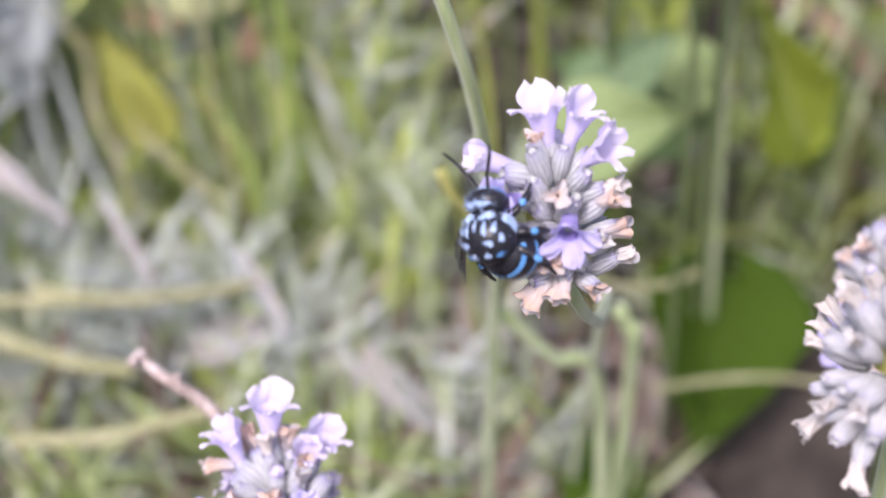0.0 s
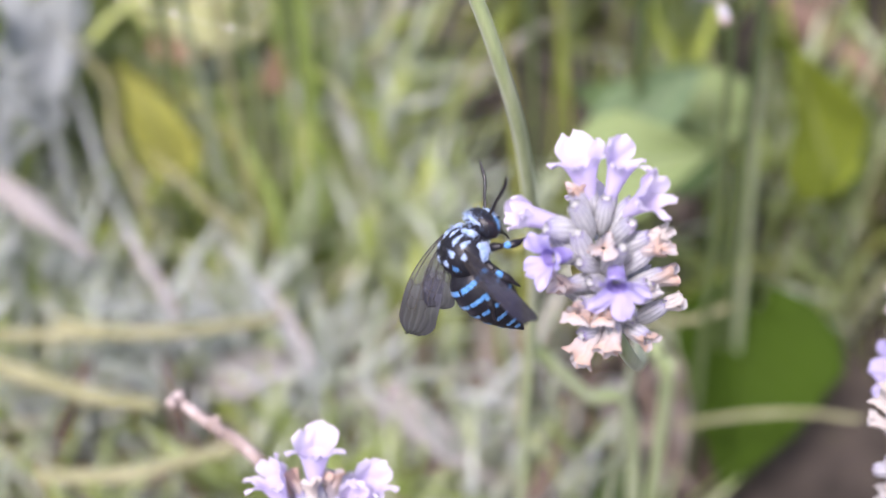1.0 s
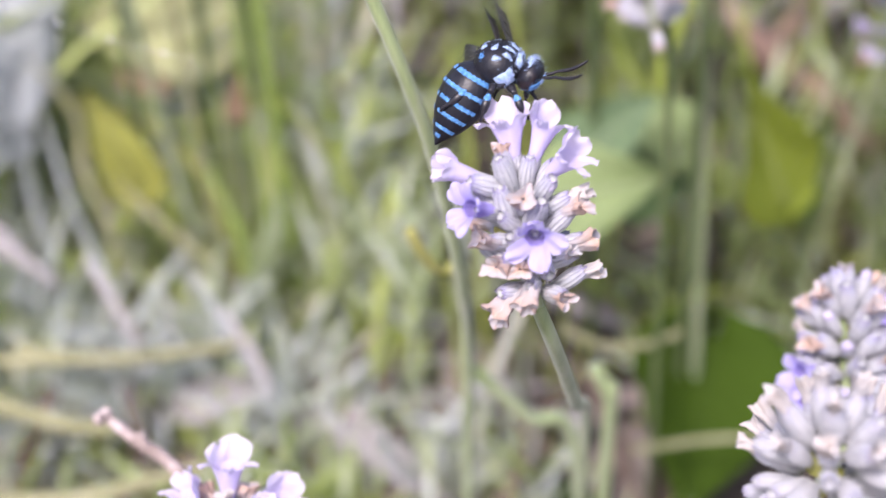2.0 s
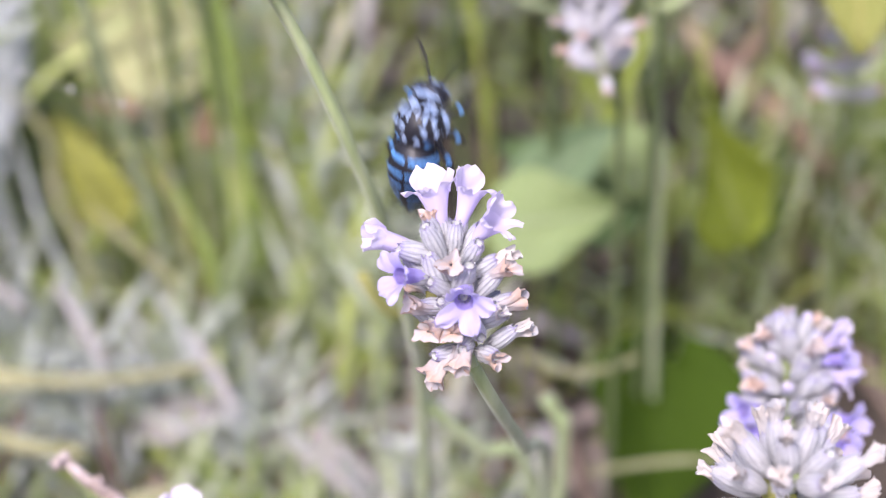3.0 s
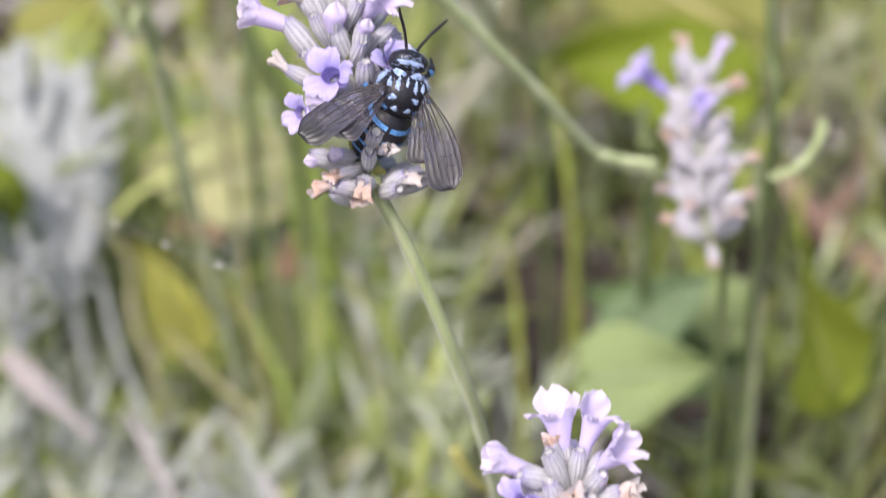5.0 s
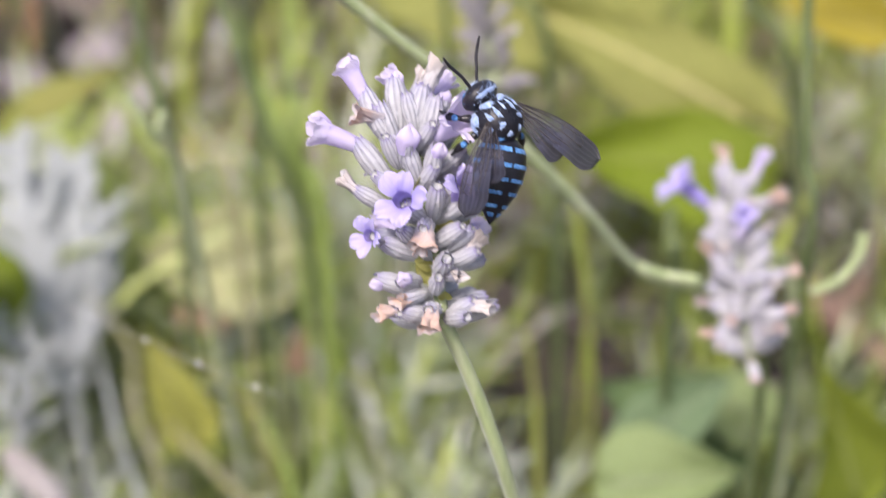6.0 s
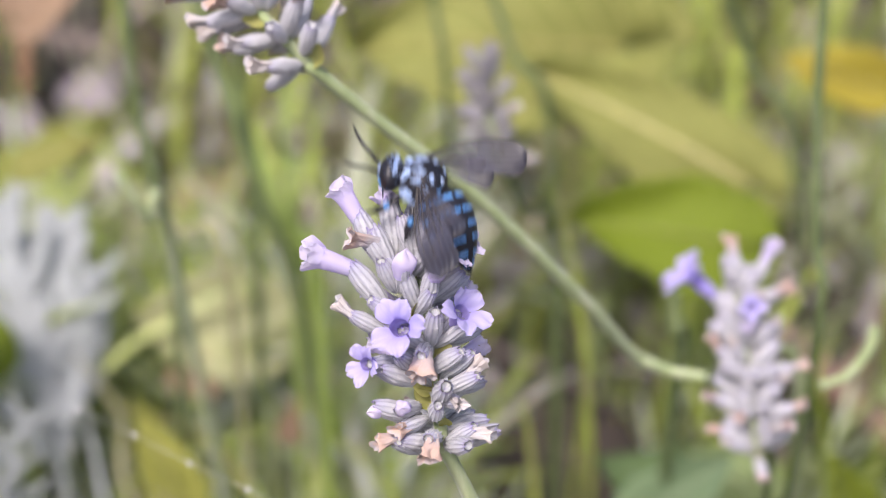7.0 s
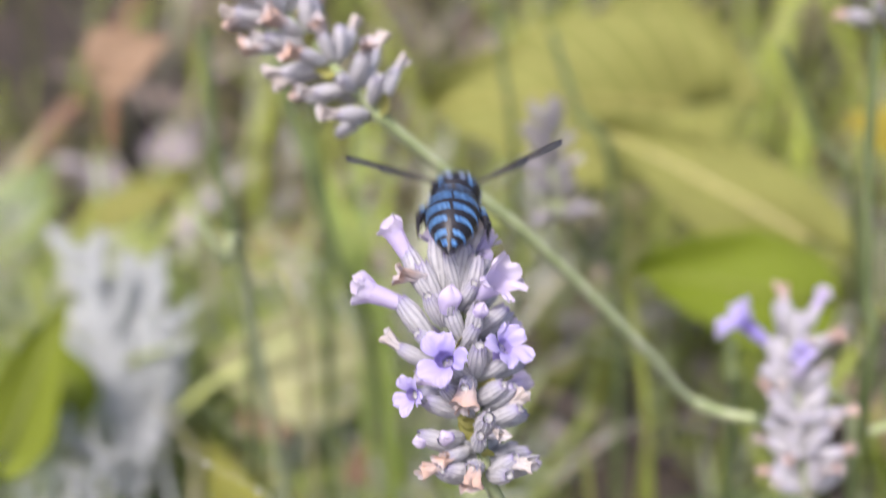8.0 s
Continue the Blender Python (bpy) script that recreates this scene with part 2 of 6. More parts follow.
MAT["leaf_sage"] = mat_leaf("leaf_sage", (0.20, 0.29, 0.15), (0.30, 0.38, 0.24), 0.25)
MAT["leaf_cool"] = mat_leaf("leaf_cool_green", (0.10, 0.16, 0.06), (0.18, 0.25, 0.12), 0.2)
# deep green taken almost to black: the shade low down is put into it
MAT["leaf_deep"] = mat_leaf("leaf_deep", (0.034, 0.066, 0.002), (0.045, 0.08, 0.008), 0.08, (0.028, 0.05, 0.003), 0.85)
MAT["leaf_yellow"] = mat_leaf("leaf_yellow_green", (0.27, 0.29, 0.08), (0.50, 0.45, 0.16), 0.3, (0.42, 0.38, 0.08), 0.7)
MAT["leaf_gold"] = mat_leaf("leaf_gold", (0.38, 0.32, 0.04), (0.46, 0.40, 0.12), 0.3, (0.36, 0.24, 0.05))
MAT["leaf_grey"] = mat_leaf("leaf_grey_green", (0.42, 0.43, 0.22), (0.52, 0.52, 0.33), 0.2)
MAT["leaf_rust"] = mat_leaf("leaf_rust", (0.36, 0.25, 0.16), (0.5, 0.36, 0.25), 0.3, (0.3, 0.12, 0.04))
MAT["leaf_dry"] = mat_leaf("leaf_dry", (0.34, 0.31, 0.30), (0.45, 0.42, 0.40), 0.15, (0.3, 0.24, 0.2))
MAT["leaf_olive"] = mat_leaf("leaf_olive", (0.32, 0.33, 0.07), (0.38, 0.38, 0.13))
MAT["leaf_mauve"] = mat_leaf("leaf_mauve", (0.30, 0.26, 0.28), (0.38, 0.34, 0.36), 0.1, (0.2, 0.16, 0.16), 0.85)
MAT["rust_stem"] = mat_plain("rust_stem", [(0.3, (0.24, 0.12, 0.06)), (0.7, (0.38, 0.22, 0.14))], 90.0, 0.85)
MAT["ground"] = mat_ground()
MAT["shell"] = mat_shell("black_shell", (0.008, 0.008, 0.012), 0.40, 0.4)
MAT["leg"] = mat_shell("black_leg", (0.010, 0.009, 0.012), 0.35)
MAT["eye"] = mat_shell("compound_eye", (0.012, 0.008, 0.010), 0.34, 0.5)
MAT["fur_blue"] = mat_plain("azure_hair", [(0.3, (0.03, 0.13, 0.38)), (0.55, (0.09, 0.28, 0.60)), (0.8, (0.30, 0.50, 0.82))], 2500.0, 0.7, 0.7, 0.0001, sheen=0.15)
MAT["fur_pale"] = mat_plain("pale_blue_hair", [(0.3, (0.16, 0.26, 0.48)), (0.55, (0.34, 0.46, 0.70)), (0.8, (0.62, 0.70, 0.87))], 2500.0, 0.7, 0.7, 0.0001, sheen=0.4)
MAT["wing"] = mat_wing()
MAT["vein"] = mat_shell("wing_vein", (0.02, 0.016, 0.014), 0.4)
MAT["straw_green"] = mat_plain("fading_stalk", [(0.3, (0.18, 0.18, 0.08)), (0.7, (0.32, 0.31, 0.18))], 80.0, 0.8)
MAT["fresh_blade"] = mat_plain("fresh_blade", [(0.3, (0.20, 0.29, 0.05)), (0.7, (0.32, 0.41, 0.12))], 80.0, 0.65, thin=0.3)
# stem green darkened: the shade on the back stalks is put into the colour
MAT["stalk_dark"] = mat_plain("shade_toned_stalk", [(0.3, (0.075, 0.11, 0.035)), (0.7, (0.14, 0.18, 0.07))], 80.0, 0.75)
MAT["pale_dry"] = mat_plain("bleached_leaf", [(0.3, (0.30, 0.28, 0.27)), (0.7, (0.46, 0.44, 0.45))], 90.0, 0.85, thin=0.15)
MAT["thread"] = mat_plain("silk", [(0.3, (0.8, 0.8, 0.8)), (0.7, (0.9, 0.9, 0.9))], 100.0, 0.3)


# ---- building blocks ----
def mesh_of(name, bm, material, smooth=True):
    me = bpy.data.meshes.new(name)
    bm.to_mesh(me)
    bm.free()
    me.materials.append(MAT[material])
    if smooth:
        me.polygons.foreach_set("use_smooth", [True] * len(me.polygons))
    return me


def piece(name, me, parent, m=None, label=""):
    ob = new(name, me)
    ob.parent = parent
    if m is not None:
        ob.matrix_basis = m
    return tagged(ob, label)


def part(name, bm, material, parent, label="", m=None):
    return piece(name, mesh_of(name, bm, material), parent, m, label)


def empty(name, where):
    ob = new(name)
    ob.location = where
    ob.empty_display_size = 0.005
    return ob


def smooth_line(pts, n):
    """n points along a smooth curve through pts."""
    p = [Vector(q) for q in pts]
    p = [2 * p[0] - p[1]] + p + [2 * p[-1] - p[-2]]
    out = []
    for i in range(n):
        s = i / (n - 1) * (len(p) - 3)
        k = min(int(s), len(p) - 4)
        t = s - k
        a, b, c, d = p[k:k + 4]
        out.append(0.5 * (2 * b + (c - a) * t + (2 * a - 5 * b + 4 * c - d) * t * t + (3 * b - a - 3 * c + d) * t ** 3))
    return out


def tube(bm, pts, radii, segs=10, n=0, flat=1.0, ridges=0, depth=0.0, wide=None):
    """A tapered tube through pts, closed at both ends."""
    n = n or 4 * len(pts)
    line = smooth_line(pts, n)
    rings = []
    side = Vector(wide) if wide else None
    for i, c in enumerate(line):
        d = (line[min(i + 1, n - 1)] - line[max(i - 1, 0)]).normalized()
        ref = side if side is not None else (Vector((0, 0, 1)) if abs(d.z) < 0.9 else Vector((1, 0, 0)))
        a = (ref - d * ref.dot(d)).normalized()
        side = a
        b = d.cross(a)
        s = i / (n - 1) * (len(radii) - 1)
        k = min(int(s), len(radii) - 2)
        r = radii[k] + (radii[k + 1] - radii[k]) * (s - k)
        ring = []
        for j in range(segs):
            q = 2 * math.pi * j / segs
            rr = r * (1 + depth * math.cos(ridges * q))
            ring.append(bm.verts.new(c + a * (rr * math.cos(q)) + b * (rr * flat * math.sin(q))))
        rings.append(ring)
    for r0, r1 in zip(rings, rings[1:]):
        for j in range(segs):
            bm.faces.new((r0[j], r0[(j + 1) % segs], r1[(j + 1) % segs], r1[j]))
    bm.faces.new(rings[0][::-1])
    bm.faces.new(rings[-1])
    return bm


def ball(bm, centre, size, rings=10, segs=16, rot=None):
    m = Matrix.Translation(centre) @ (rot or Matrix()) @ Matrix.Diagonal((*size, 1))
    bmesh.ops.create_uvsphere(bm, u_segments=segs, v_segments=rings, radius=1.0, matrix=m)
    return bm


def grid_mesh(bm, nu, nv, fn, closed=False):
    """A sheet of nu x nv cells from fn(u, v), with u and v as its UV map."""
    uv = bm.loops.layers.uv.verify()
    rows = [[bm.verts.new(fn(i / nu, j / nv)) for i in range(nu + (not closed))] for j in range(nv + 1)]
    for j in range(nv):
        for i in range(nu):
            k = (i + 1) % nu if closed else i + 1
            fc = bm.faces.new((rows[j][i], rows[j][k], rows[j + 1][k], rows[j + 1][i]))
            for lp, (a, b) in zip(fc.loops, ((i, j), (i + 1, j), (i + 1, j + 1), (i, j + 1))):
                lp[uv].uv = (a / nu, b / nv)
    return bm


def axis_pose(base, tip, up=(0, 0, 1), size=1.0, roll=0.0):
    """The pose whose +z runs from base to tip, its +y turned towards up."""
    z = (Vector(tip) - Vector(base)).normalized()
    y = Vector(up) - z * z.dot(Vector(up))
    if y.length < 1e-4:
        y = Vector((0, 1, 0)) - z * z.y
    y.normalize()
    x = y.cross(z)
    return Matrix.Translation(base) @ Matrix((x, y, z)).transposed().to_4x4() @ pose(0, 0, 0, 0, 0, roll) @ Matrix.Scale(size, 4)


# ---- lavender: the small pieces, each made once in a few forms ----
MM = 0.001


def calyx_mesh(seed, material="calyx"):
    """A ribbed, downy tube 5.5 mm long that opens at +z with short teeth."""
    rnd = random.Random(seed)
    bm = bmesh.new()
    bend = rnd.uniform(-0.5, 0.5)
    prof = [(0.0, 0.25), (0.06, 0.50), (0.2, 0.80), (0.4, 1.02), (0.58, 1.12), (0.76, 1.06), (0.92, 0.86), (1.0, 0.66)]

    def fn(u, v):
        q = 2 * math.pi * u
        s = v * (len(prof) - 1)
        k = min(int(s), len(prof) - 2)
        z = prof[k][0] + (prof[k + 1][0] - prof[k][0]) * (s - k)
        r = prof[k][1] + (prof[k + 1][1] - prof[k][1]) * (s - k)
        r *= 1 + 0.06 * math.sin(12 * q) * min(1, 4 * z) + 0.05 * math.sin(2 * q + seed) + 0.03 * math.sin(5 * z * 3 + 3 * q + seed)
        tooth = 0.35 * max(0.0, math.cos(5 * q)) * (1 if v > 0.99 else 0)
        zz = 5.5 * z + tooth
        return Vector((r * math.cos(q) + bend * z * z, r * math.sin(q) * 0.92, zz)) * MM

    grid_mesh(bm, 48, 14, fn, closed=True)
    # inner lip
    grid_mesh(bm, 16, 3, lambda u, v: Vector(((0.54 - 0.5 * v) * math.cos(2 * math.pi * u) + bend, (0.50 - 0.46 * v) * math.sin(2 * math.pi * u), 5.5 - 0.7 * v)) * MM, closed=True)
    # down on the ribs
    uv = bm.loops.layers.uv.verify()
    for _ in range(420):
        k = rnd.randrange(12)
        u = (k + 0.25 + rnd.uniform(-0.12, 0.12)) / 12
        v = rnd.uniform(0.1, 0.98)
        p = fn(u, v)
        o = Vector((math.cos(2 * math.pi * u), math.sin(2 * math.pi * u), rnd.uniform(-0.1, 0.9))).normalized()
        w = Vector((-o.y, o.x, rnd.uniform(-1, 1))).normalized() * 0.028 * MM
        tipp = p + o * rnd.uniform(0.12, 0.36) * MM
        hair = bm.faces.new([bm.verts.new(p - w), bm.verts.new(p + w), bm.verts.new(tipp)])
        for lp in hair.loops:
            lp[uv].uv = (u, 0.45)
    return mesh_of("calyx", bm, material)


def corolla_mesh(seed, material, tube_len=3.6, r0=0.72, r1=1.15, upper=(2.4, 1.15, 8, 30), lower=(1.7, 0.72, 40, 105), droop=0.0):
    """A slender tube with two broad upper lobes (+y) and three smaller lower ones.
    upper, lower: length, half width, and the angles off the axis at which a lobe starts and ends."""
    rnd = random.Random(seed)
    bm = bmesh.new()
    off = Vector((seed * 3.7, seed * 1.3, 0.0))
    ph = [rnd.uniform(0, 6.28) for _ in range(4)]

    def throat(u, v):
        q = 2 * math.pi * u
        r = r0 + (r1 - r0) * v ** 2.2 + 0.10 * math.sin(math.pi * v)
        r *= 1 + 0.05 * math.sin(2 * q + ph[0]) + 0.04 * math.sin(5 * q + ph[1]) * v
        p = Vector((r * math.cos(q), r * 0.9 * math.sin(q) - droop * v * v, tube_len * v))
        return p

    uv = bm.loops.layers.uv.verify()

    def sheet(nu, nv, fn, v0, v1, closed):
        first = len(bm.faces)
        grid_mesh(bm, nu, nv, lambda u, v: fn(u, v) * MM, closed)
        bm.faces.ensure_lookup_table()
        for fc in bm.faces[first:]:
            for lp in fc.loops:
                lp[uv].uv.y = v0 + (v1 - v0) * lp[uv].uv.y

    sheet(24, 9, throat, 0.0, 0.56, True)
    for k, a in enumerate((60, 120, 200, 270, 340)):
        ln, half, t0, t1 = upper if k < 2 else lower
        a = radians(a + rnd.uniform(-7, 7))
        ln, half = ln * rnd.uniform(0.86, 1.12), half * rnd.uniform(0.9, 1.1)
        t0, t1 = radians(t0 + rnd.uniform(-6, 6)), radians(t1 + rnd.uniform(-18, 18))
        out, side, z = Vector((math.cos(a), math.sin(a), 0)), Vector((-math.sin(a), math.cos(a), 0)), Vector((0, 0, 1))
        rim = throat((a / (2 * math.pi)) % 1.0, 1.0)
        cup, notch, pa = rnd.uniform(0.16, 0.34), rnd.uniform(0.0, 0.22), rnd.uniform(0, 6.28)
        w0 = r1 * (0.62 if k < 2 else 0.56)

        def lobe(u, v):
            s = 2 * u - 1
            p = rim.copy() - z * 0.15
            edge = 1 - 0.14 * abs(s) ** 3 - notch * math.exp(-(s / 0.25) ** 2) + 0.03 * math.sin(7 * s + pa) + 0.015 * math.sin(17 * s + 2 * pa)
            steps = 8
            for i in range(steps):
                t = t0 + (t1 - t0) * ((i + 0.5) / steps * v)
                p += (out * math.sin(t) + z * math.cos(t)) * (ln * edge * v / steps)
            t = t0 + (t1 - t0) * v
            wide = w0 + (half - w0) * math.sin(min(1.0, v / 0.62) * math.pi / 2)
            if v > 0.62:
                wide *= max(0.30, (max(0.0, 1 - ((v - 0.62) / 0.42) ** 3)) ** 0.42)
            nrm = out * math.cos(t) - z * math.sin(t)
            p += side * (s * wide) - nrm * (cup * s * s * wide * (1 - 0.5 * v)) + nrm * 0.17 * v * math.sin(5 * s + 5 * v + pa)
            return p + 0.30 * v * noise.noise_vector(p * 0.7 + off) + 0.07 * v * noise.noise_vector(p * 2.6 + off)

        sheet(10, 9, lobe, 0.56, 1.0, False)
    # four small anthers in the throat
    for k in range(4):
        q = radians(45 + 90 * k)
        ball(bm, Vector((0.45 * math.cos(q), 0.45 * math.sin(q), tube_len - 2.2)) * MM, (0.15 * MM, 0.15 * MM, 0.26 * MM), 4, 6)
    return mesh_of("corolla", bm, material)


def withered_mesh(seed, material="withered", slim=1.0):
    """A shrunken corolla: a creased tube whose dry lips curl and fold at the end."""
    rnd = random.Random(seed)
    bm = bmesh.new()
    ph = [rnd.uniform(0, 6.28) for _ in range(5)]
    ln = rnd.uniform(3.2, 4.2)
    off = Vector((seed * 2.1, seed * 0.7, seed * 1.9))
    bendx, bendy = rnd.uniform(-0.7, 0.7), rnd.uniform(-0.7, 0.7)
    flare = rnd.uniform(0.3, 0.9)

    def fn(u, v):
        q = 2 * math.pi * u
        r = slim * (0.80 + 0.30 * v + flare * max(0.0, v - 0.55) ** 1.2)
        r *= 1 + (0.10 + 0.22 * v) * math.sin(3 * q + ph[0] + 1.5 * v) + 0.12 * v * math.sin(7 * q + ph[1] - 3 * v) + 0.05 * math.sin(13 * q + ph[2])
        z = ln * v + 0.45 * max(0.0, v - 0.6) * (math.sin(2 * q + ph[3]) + 0.8 * math.sin(5 * q + ph[4]))
        p = Vector((r * math.cos(q) + bendx * v * v, r * math.sin(q) * 0.82 + bendy * v * v, z))
        return (p + 0.34 * v * noise.noise_vector(p * 0.9 + off) + 0.16 * noise.noise_vector(p * 2.4 + off)) * MM

    grid_mesh(bm, 40, 14, fn, closed=True)
    # the lips, folded back into the mouth
    grid_mesh(bm, 24, 5, lambda u, v: fn(u, 1.0).lerp(Vector((0.8 * bendx, 0.8 * bendy, ln * 0.72)) * MM, 0.85 * v)
              + 0.35 * MM * v * (1 - v) * noise.noise_vector(Vector((9 * u, 4 * v, seed))), closed=True)
    return mesh_of("withered_corolla", bm, material)


def bud_mesh(seed):
    """A closed corolla: folded lobes over a short neck."""
    bm = bmesh.new()

    def fn(u, v):
        q = 2 * math.pi * u
        r = (0.60 + 0.40 * math.sin(math.pi * min(1, v * 1.05) ** 1.4)) * math.sqrt(max(0.0, 1 - v ** 5))
        r *= 1 + 0.16 * math.cos(3 * q + seed) * v + 0.07 * math.sin(5 * q - 4 * v)
        p = Vector((r * math.cos(q) + 0.25 * v * v, r * 0.9 * math.sin(q), 2.5 * v + 0.2 * math.sin(2 * q) * v))
        return (p + 0.12 * noise.noise_vector(p * 1.4 + Vector((seed * 5, 0, 0)))) * MM

    grid_mesh(bm, 24, 10, fn, closed=True)
    return mesh_of("flower_bud", bm, "petal")


def bract_mesh():
    bm = bmesh.new()

    def fn(u, v):
        w = 1.3 * math.sin(math.pi * min(1.0, 0.12 + v * 0.88)) ** 0.8
        x = (u - 0.5) * 2
        return Vector((x * w, 0.5 * x * x * w + 0.6 * v * v, 3.2 * v)) * MM

    grid_mesh(bm, 8, 8, fn)
    return mesh_of("bract", bm, "bract")


CALYX = [calyx_mesh(k) for k in range(5)]
CALYX_OLD = [calyx_mesh(14 + k, "calyx_old") for k in range(3)]
CALYX_DRY = [calyx_mesh(10 + k, "calyx_dry") for k in range(4)]
COROLLA = [corolla_mesh(20 + k, "petal", 3.6, 0.58, 1.40, (2.6, 1.60, -2, 16), (2.0, 0.62, 22, 105)) for k in range(4)]
VIOLET = [corolla_mesh(40 + k, "petal_blue", 2.9, 0.70, 0.88, (2.0, 0.98, 26, 62), (2.5, 1.00, 38, 76)) for k in range(4)]
HALF = [corolla_mesh(60 + k, "petal", 3.9, 0.78, 1.15, (2.2, 1.40, -12, 2), (1.6, 0.95, 16, 55), 0.3) for k in range(3)]
WITHERED = [withered_mesh(80 + k) for k in range(6)]
BLEACHED = [withered_mesh(90 + k, "withered_pale", 0.72) for k in range(5)]
BUD = [bud_mesh(k) for k in range(2)]
BRACT = bract_mesh()
LEAN = Matrix.Rotation(radians(-35), 4, "X")


class Spike:
    """One flower stalk: an Empty at the foot of its stem; florets are set in millimetres from the head's base,
    x to the right, z up along the head, y away."""

    def __init__(self, label, foot, head, turn=None, seed=0, dry=False, old=False):
        self.ob = tagged(empty("lavender_flower", foot), label, "lavender", "lavender stalks")
        self.m = Matrix.Translation(Vector(head) - Vector(foot)) @ (turn or LEAN)
        self.rnd = random.Random(seed)
        self.calyces = CALYX_OLD if old else CALYX_DRY if dry else CALYX
        self.foot = Vector(foot)

    def stem(self, pts, r0=0.75, r1=0.95, material="stem"):
        bm = tube(bmesh.new(), [Vector(p) - self.foot for p in pts], [r0 * MM, r1 * MM], 12, 40, ridges=4, depth=0.12)
        part("stem", bm, material, self.ob)

    def core(self, tip, r=0.7):
        bm = tube(bmesh.new(), [(0, 0, 0), Vector(tip) * 0.5 * MM, Vector(tip) * MM], [r * MM, 0.5 * r * MM], 8, 10)
        part("head_axis", bm, "stem", self.ob, m=self.m)

    def floret(self, base, tip, kind, face=None, size=1.0):
        """kind: o open, v open and violet, h half open, w withered, x bleached, b bud, c bare calyx."""
        b, t = Vector(base) * MM, Vector(tip) * MM
        ln = (t - b).length / (5.5 * MM)
        m = axis_pose(b, t, (0, 0.2, 1), max(0.85, min(1.2, ln)), self.rnd.uniform(0, 360))
        cal = piece("calyx", self.rnd.choice(self.calyces), self.ob, self.m @ m)
        if kind == "c":
            return
        d = Vector(face).normalized() if face else (t - b).normalized()
        d = (d + 0.25 * (t - b).normalized()).normalized()
        start = b + (t - b) * 0.86
        me, name = {"o": (self.rnd.choice(COROLLA), "corolla"), "v": (self.rnd.choice(VIOLET), "corolla"), "h": (self.rnd.choice(HALF), "corolla"),
                    "w": (self.rnd.choice(WITHERED), "withered_corolla"), "b": (self.rnd.choice(BUD), "flower_bud"), "x": (self.rnd.choice(BLEACHED), "withered_corolla")}[kind]
        q = axis_pose(start - d * 0.6 * MM, start + d * MM, (0, 0.2, 1), size, self.rnd.uniform(-15, 15))
        piece(name, me, cal, m.inverted() @ q, {"w": "withered tan flower", "x": "bleached papery flower"}.get(kind, ""))

    def bract(self, base, tip, size=1.0):
        piece("bract", BRACT, self.ob, self.m @ axis_pose(Vector(base) * MM, Vector(tip) * MM, (0, -1, 0), size))

    def whorls(self, levels, kinds, slope=(0.0, 0.0), size=(0.75, 0.95), start=0.7):
        """Rings of florets: levels of (height, how many, tilt off the axis in degrees); slope: the axis's own lean."""
        rnd = self.rnd
        for h, n, tilt in levels:
            a0 = rnd.uniform(0, 360)
            for k in range(n):
                a = radians(a0 + 360 * k / n + rnd.uniform(-12, 12))
                tl = radians(tilt + rnd.uniform(-14, 14))
                ln = 5.5 * rnd.uniform(0.85, 1.1)
                d = Vector((math.cos(a) * math.sin(tl), math.sin(a) * math.sin(tl), math.cos(tl)))
                b = Vector((slope[0] * h, slope[1] * h, h + rnd.uniform(-0.8, 0.8))) + Vector((math.cos(a), math.sin(a), 0)) * start
                self.floret(b, b + d * ln, rnd.choice(kinds), size=rnd.uniform(*size))
            self.bract((slope[0] * h, slope[1] * h, h - 1), (slope[0] * h + 3 * math.cos(a0), slope[1] * h + 3 * math.sin(a0), h + 0.5))


def broad_leaf(name, where, to, normal, width, material, label, fold=0.12, curl=0.15, seed=1, blunt=False, rib=""):
    """A broad leaf from its foot at where to its tip at to; normal is the side that it shows."""
    a, b = Vector(where), Vector(to)
    ln = (b - a).length
    y = (b - a).normalized()
    n = Vector(normal)
    n = (n - y * n.dot(y)).normalized()
    x = y.cross(n)
    ob = tagged(empty(name, a), label, "leaf", "broad leaves")
    m = Matrix((x, y, n)).transposed().to_4x4()
    bm = bmesh.new()

    def fn(u, v):
        # ovate with a heart-shaped foot and a short point
        w = width * 0.5 * (max(0.012, math.sin(math.pi * v ** 0.62)) ** 0.75 if blunt else max(0.01, math.sin(math.pi * v ** 0.52)) ** 1.1)
        s = (u - 0.5) * 2
        e = 1 + 0.035 * math.sin(17 * v + seed) + 0.02 * math.sin(41 * v + 2 * s + seed)
        z = fold * width * abs(s) ** 1.4 - curl * ln * (v - 0.3) ** 2 + 0.05 * width * math.sin(5 * v + 3 * s + seed)
        return Vector((s * w * e, ln * v - 0.16 * ln * abs(s) ** 1.5 * (1 - v) ** 2, z))

    grid_mesh(bm, 20, 24, fn)
    blade = part("blade", bm, material, ob, m=m)
    sm = blade.modifiers.new("thickness", "SOLIDIFY")
    sm.thickness = 0.0004
    bm = tube(bmesh.new(), [fn(0.5, q) + Vector((0, 0, 0.0002)) for q in (0.0, 0.25, 0.5, 0.75, 0.94)], [0.0010, 0.0004], 8, 16)
    part("midrib", bm, rib or material, ob, m=m)
    down = Vector((a.x, a.y + 0.01, 0.0)) - a
    bm = tube(bmesh.new(), [(0, 0, 0), down * 0.5 - y * 0.006, down], [0.0006, 0.0008], 8, 12)
    part("leaf_stalk", bm, "stalk_dark", ob)
    return ob


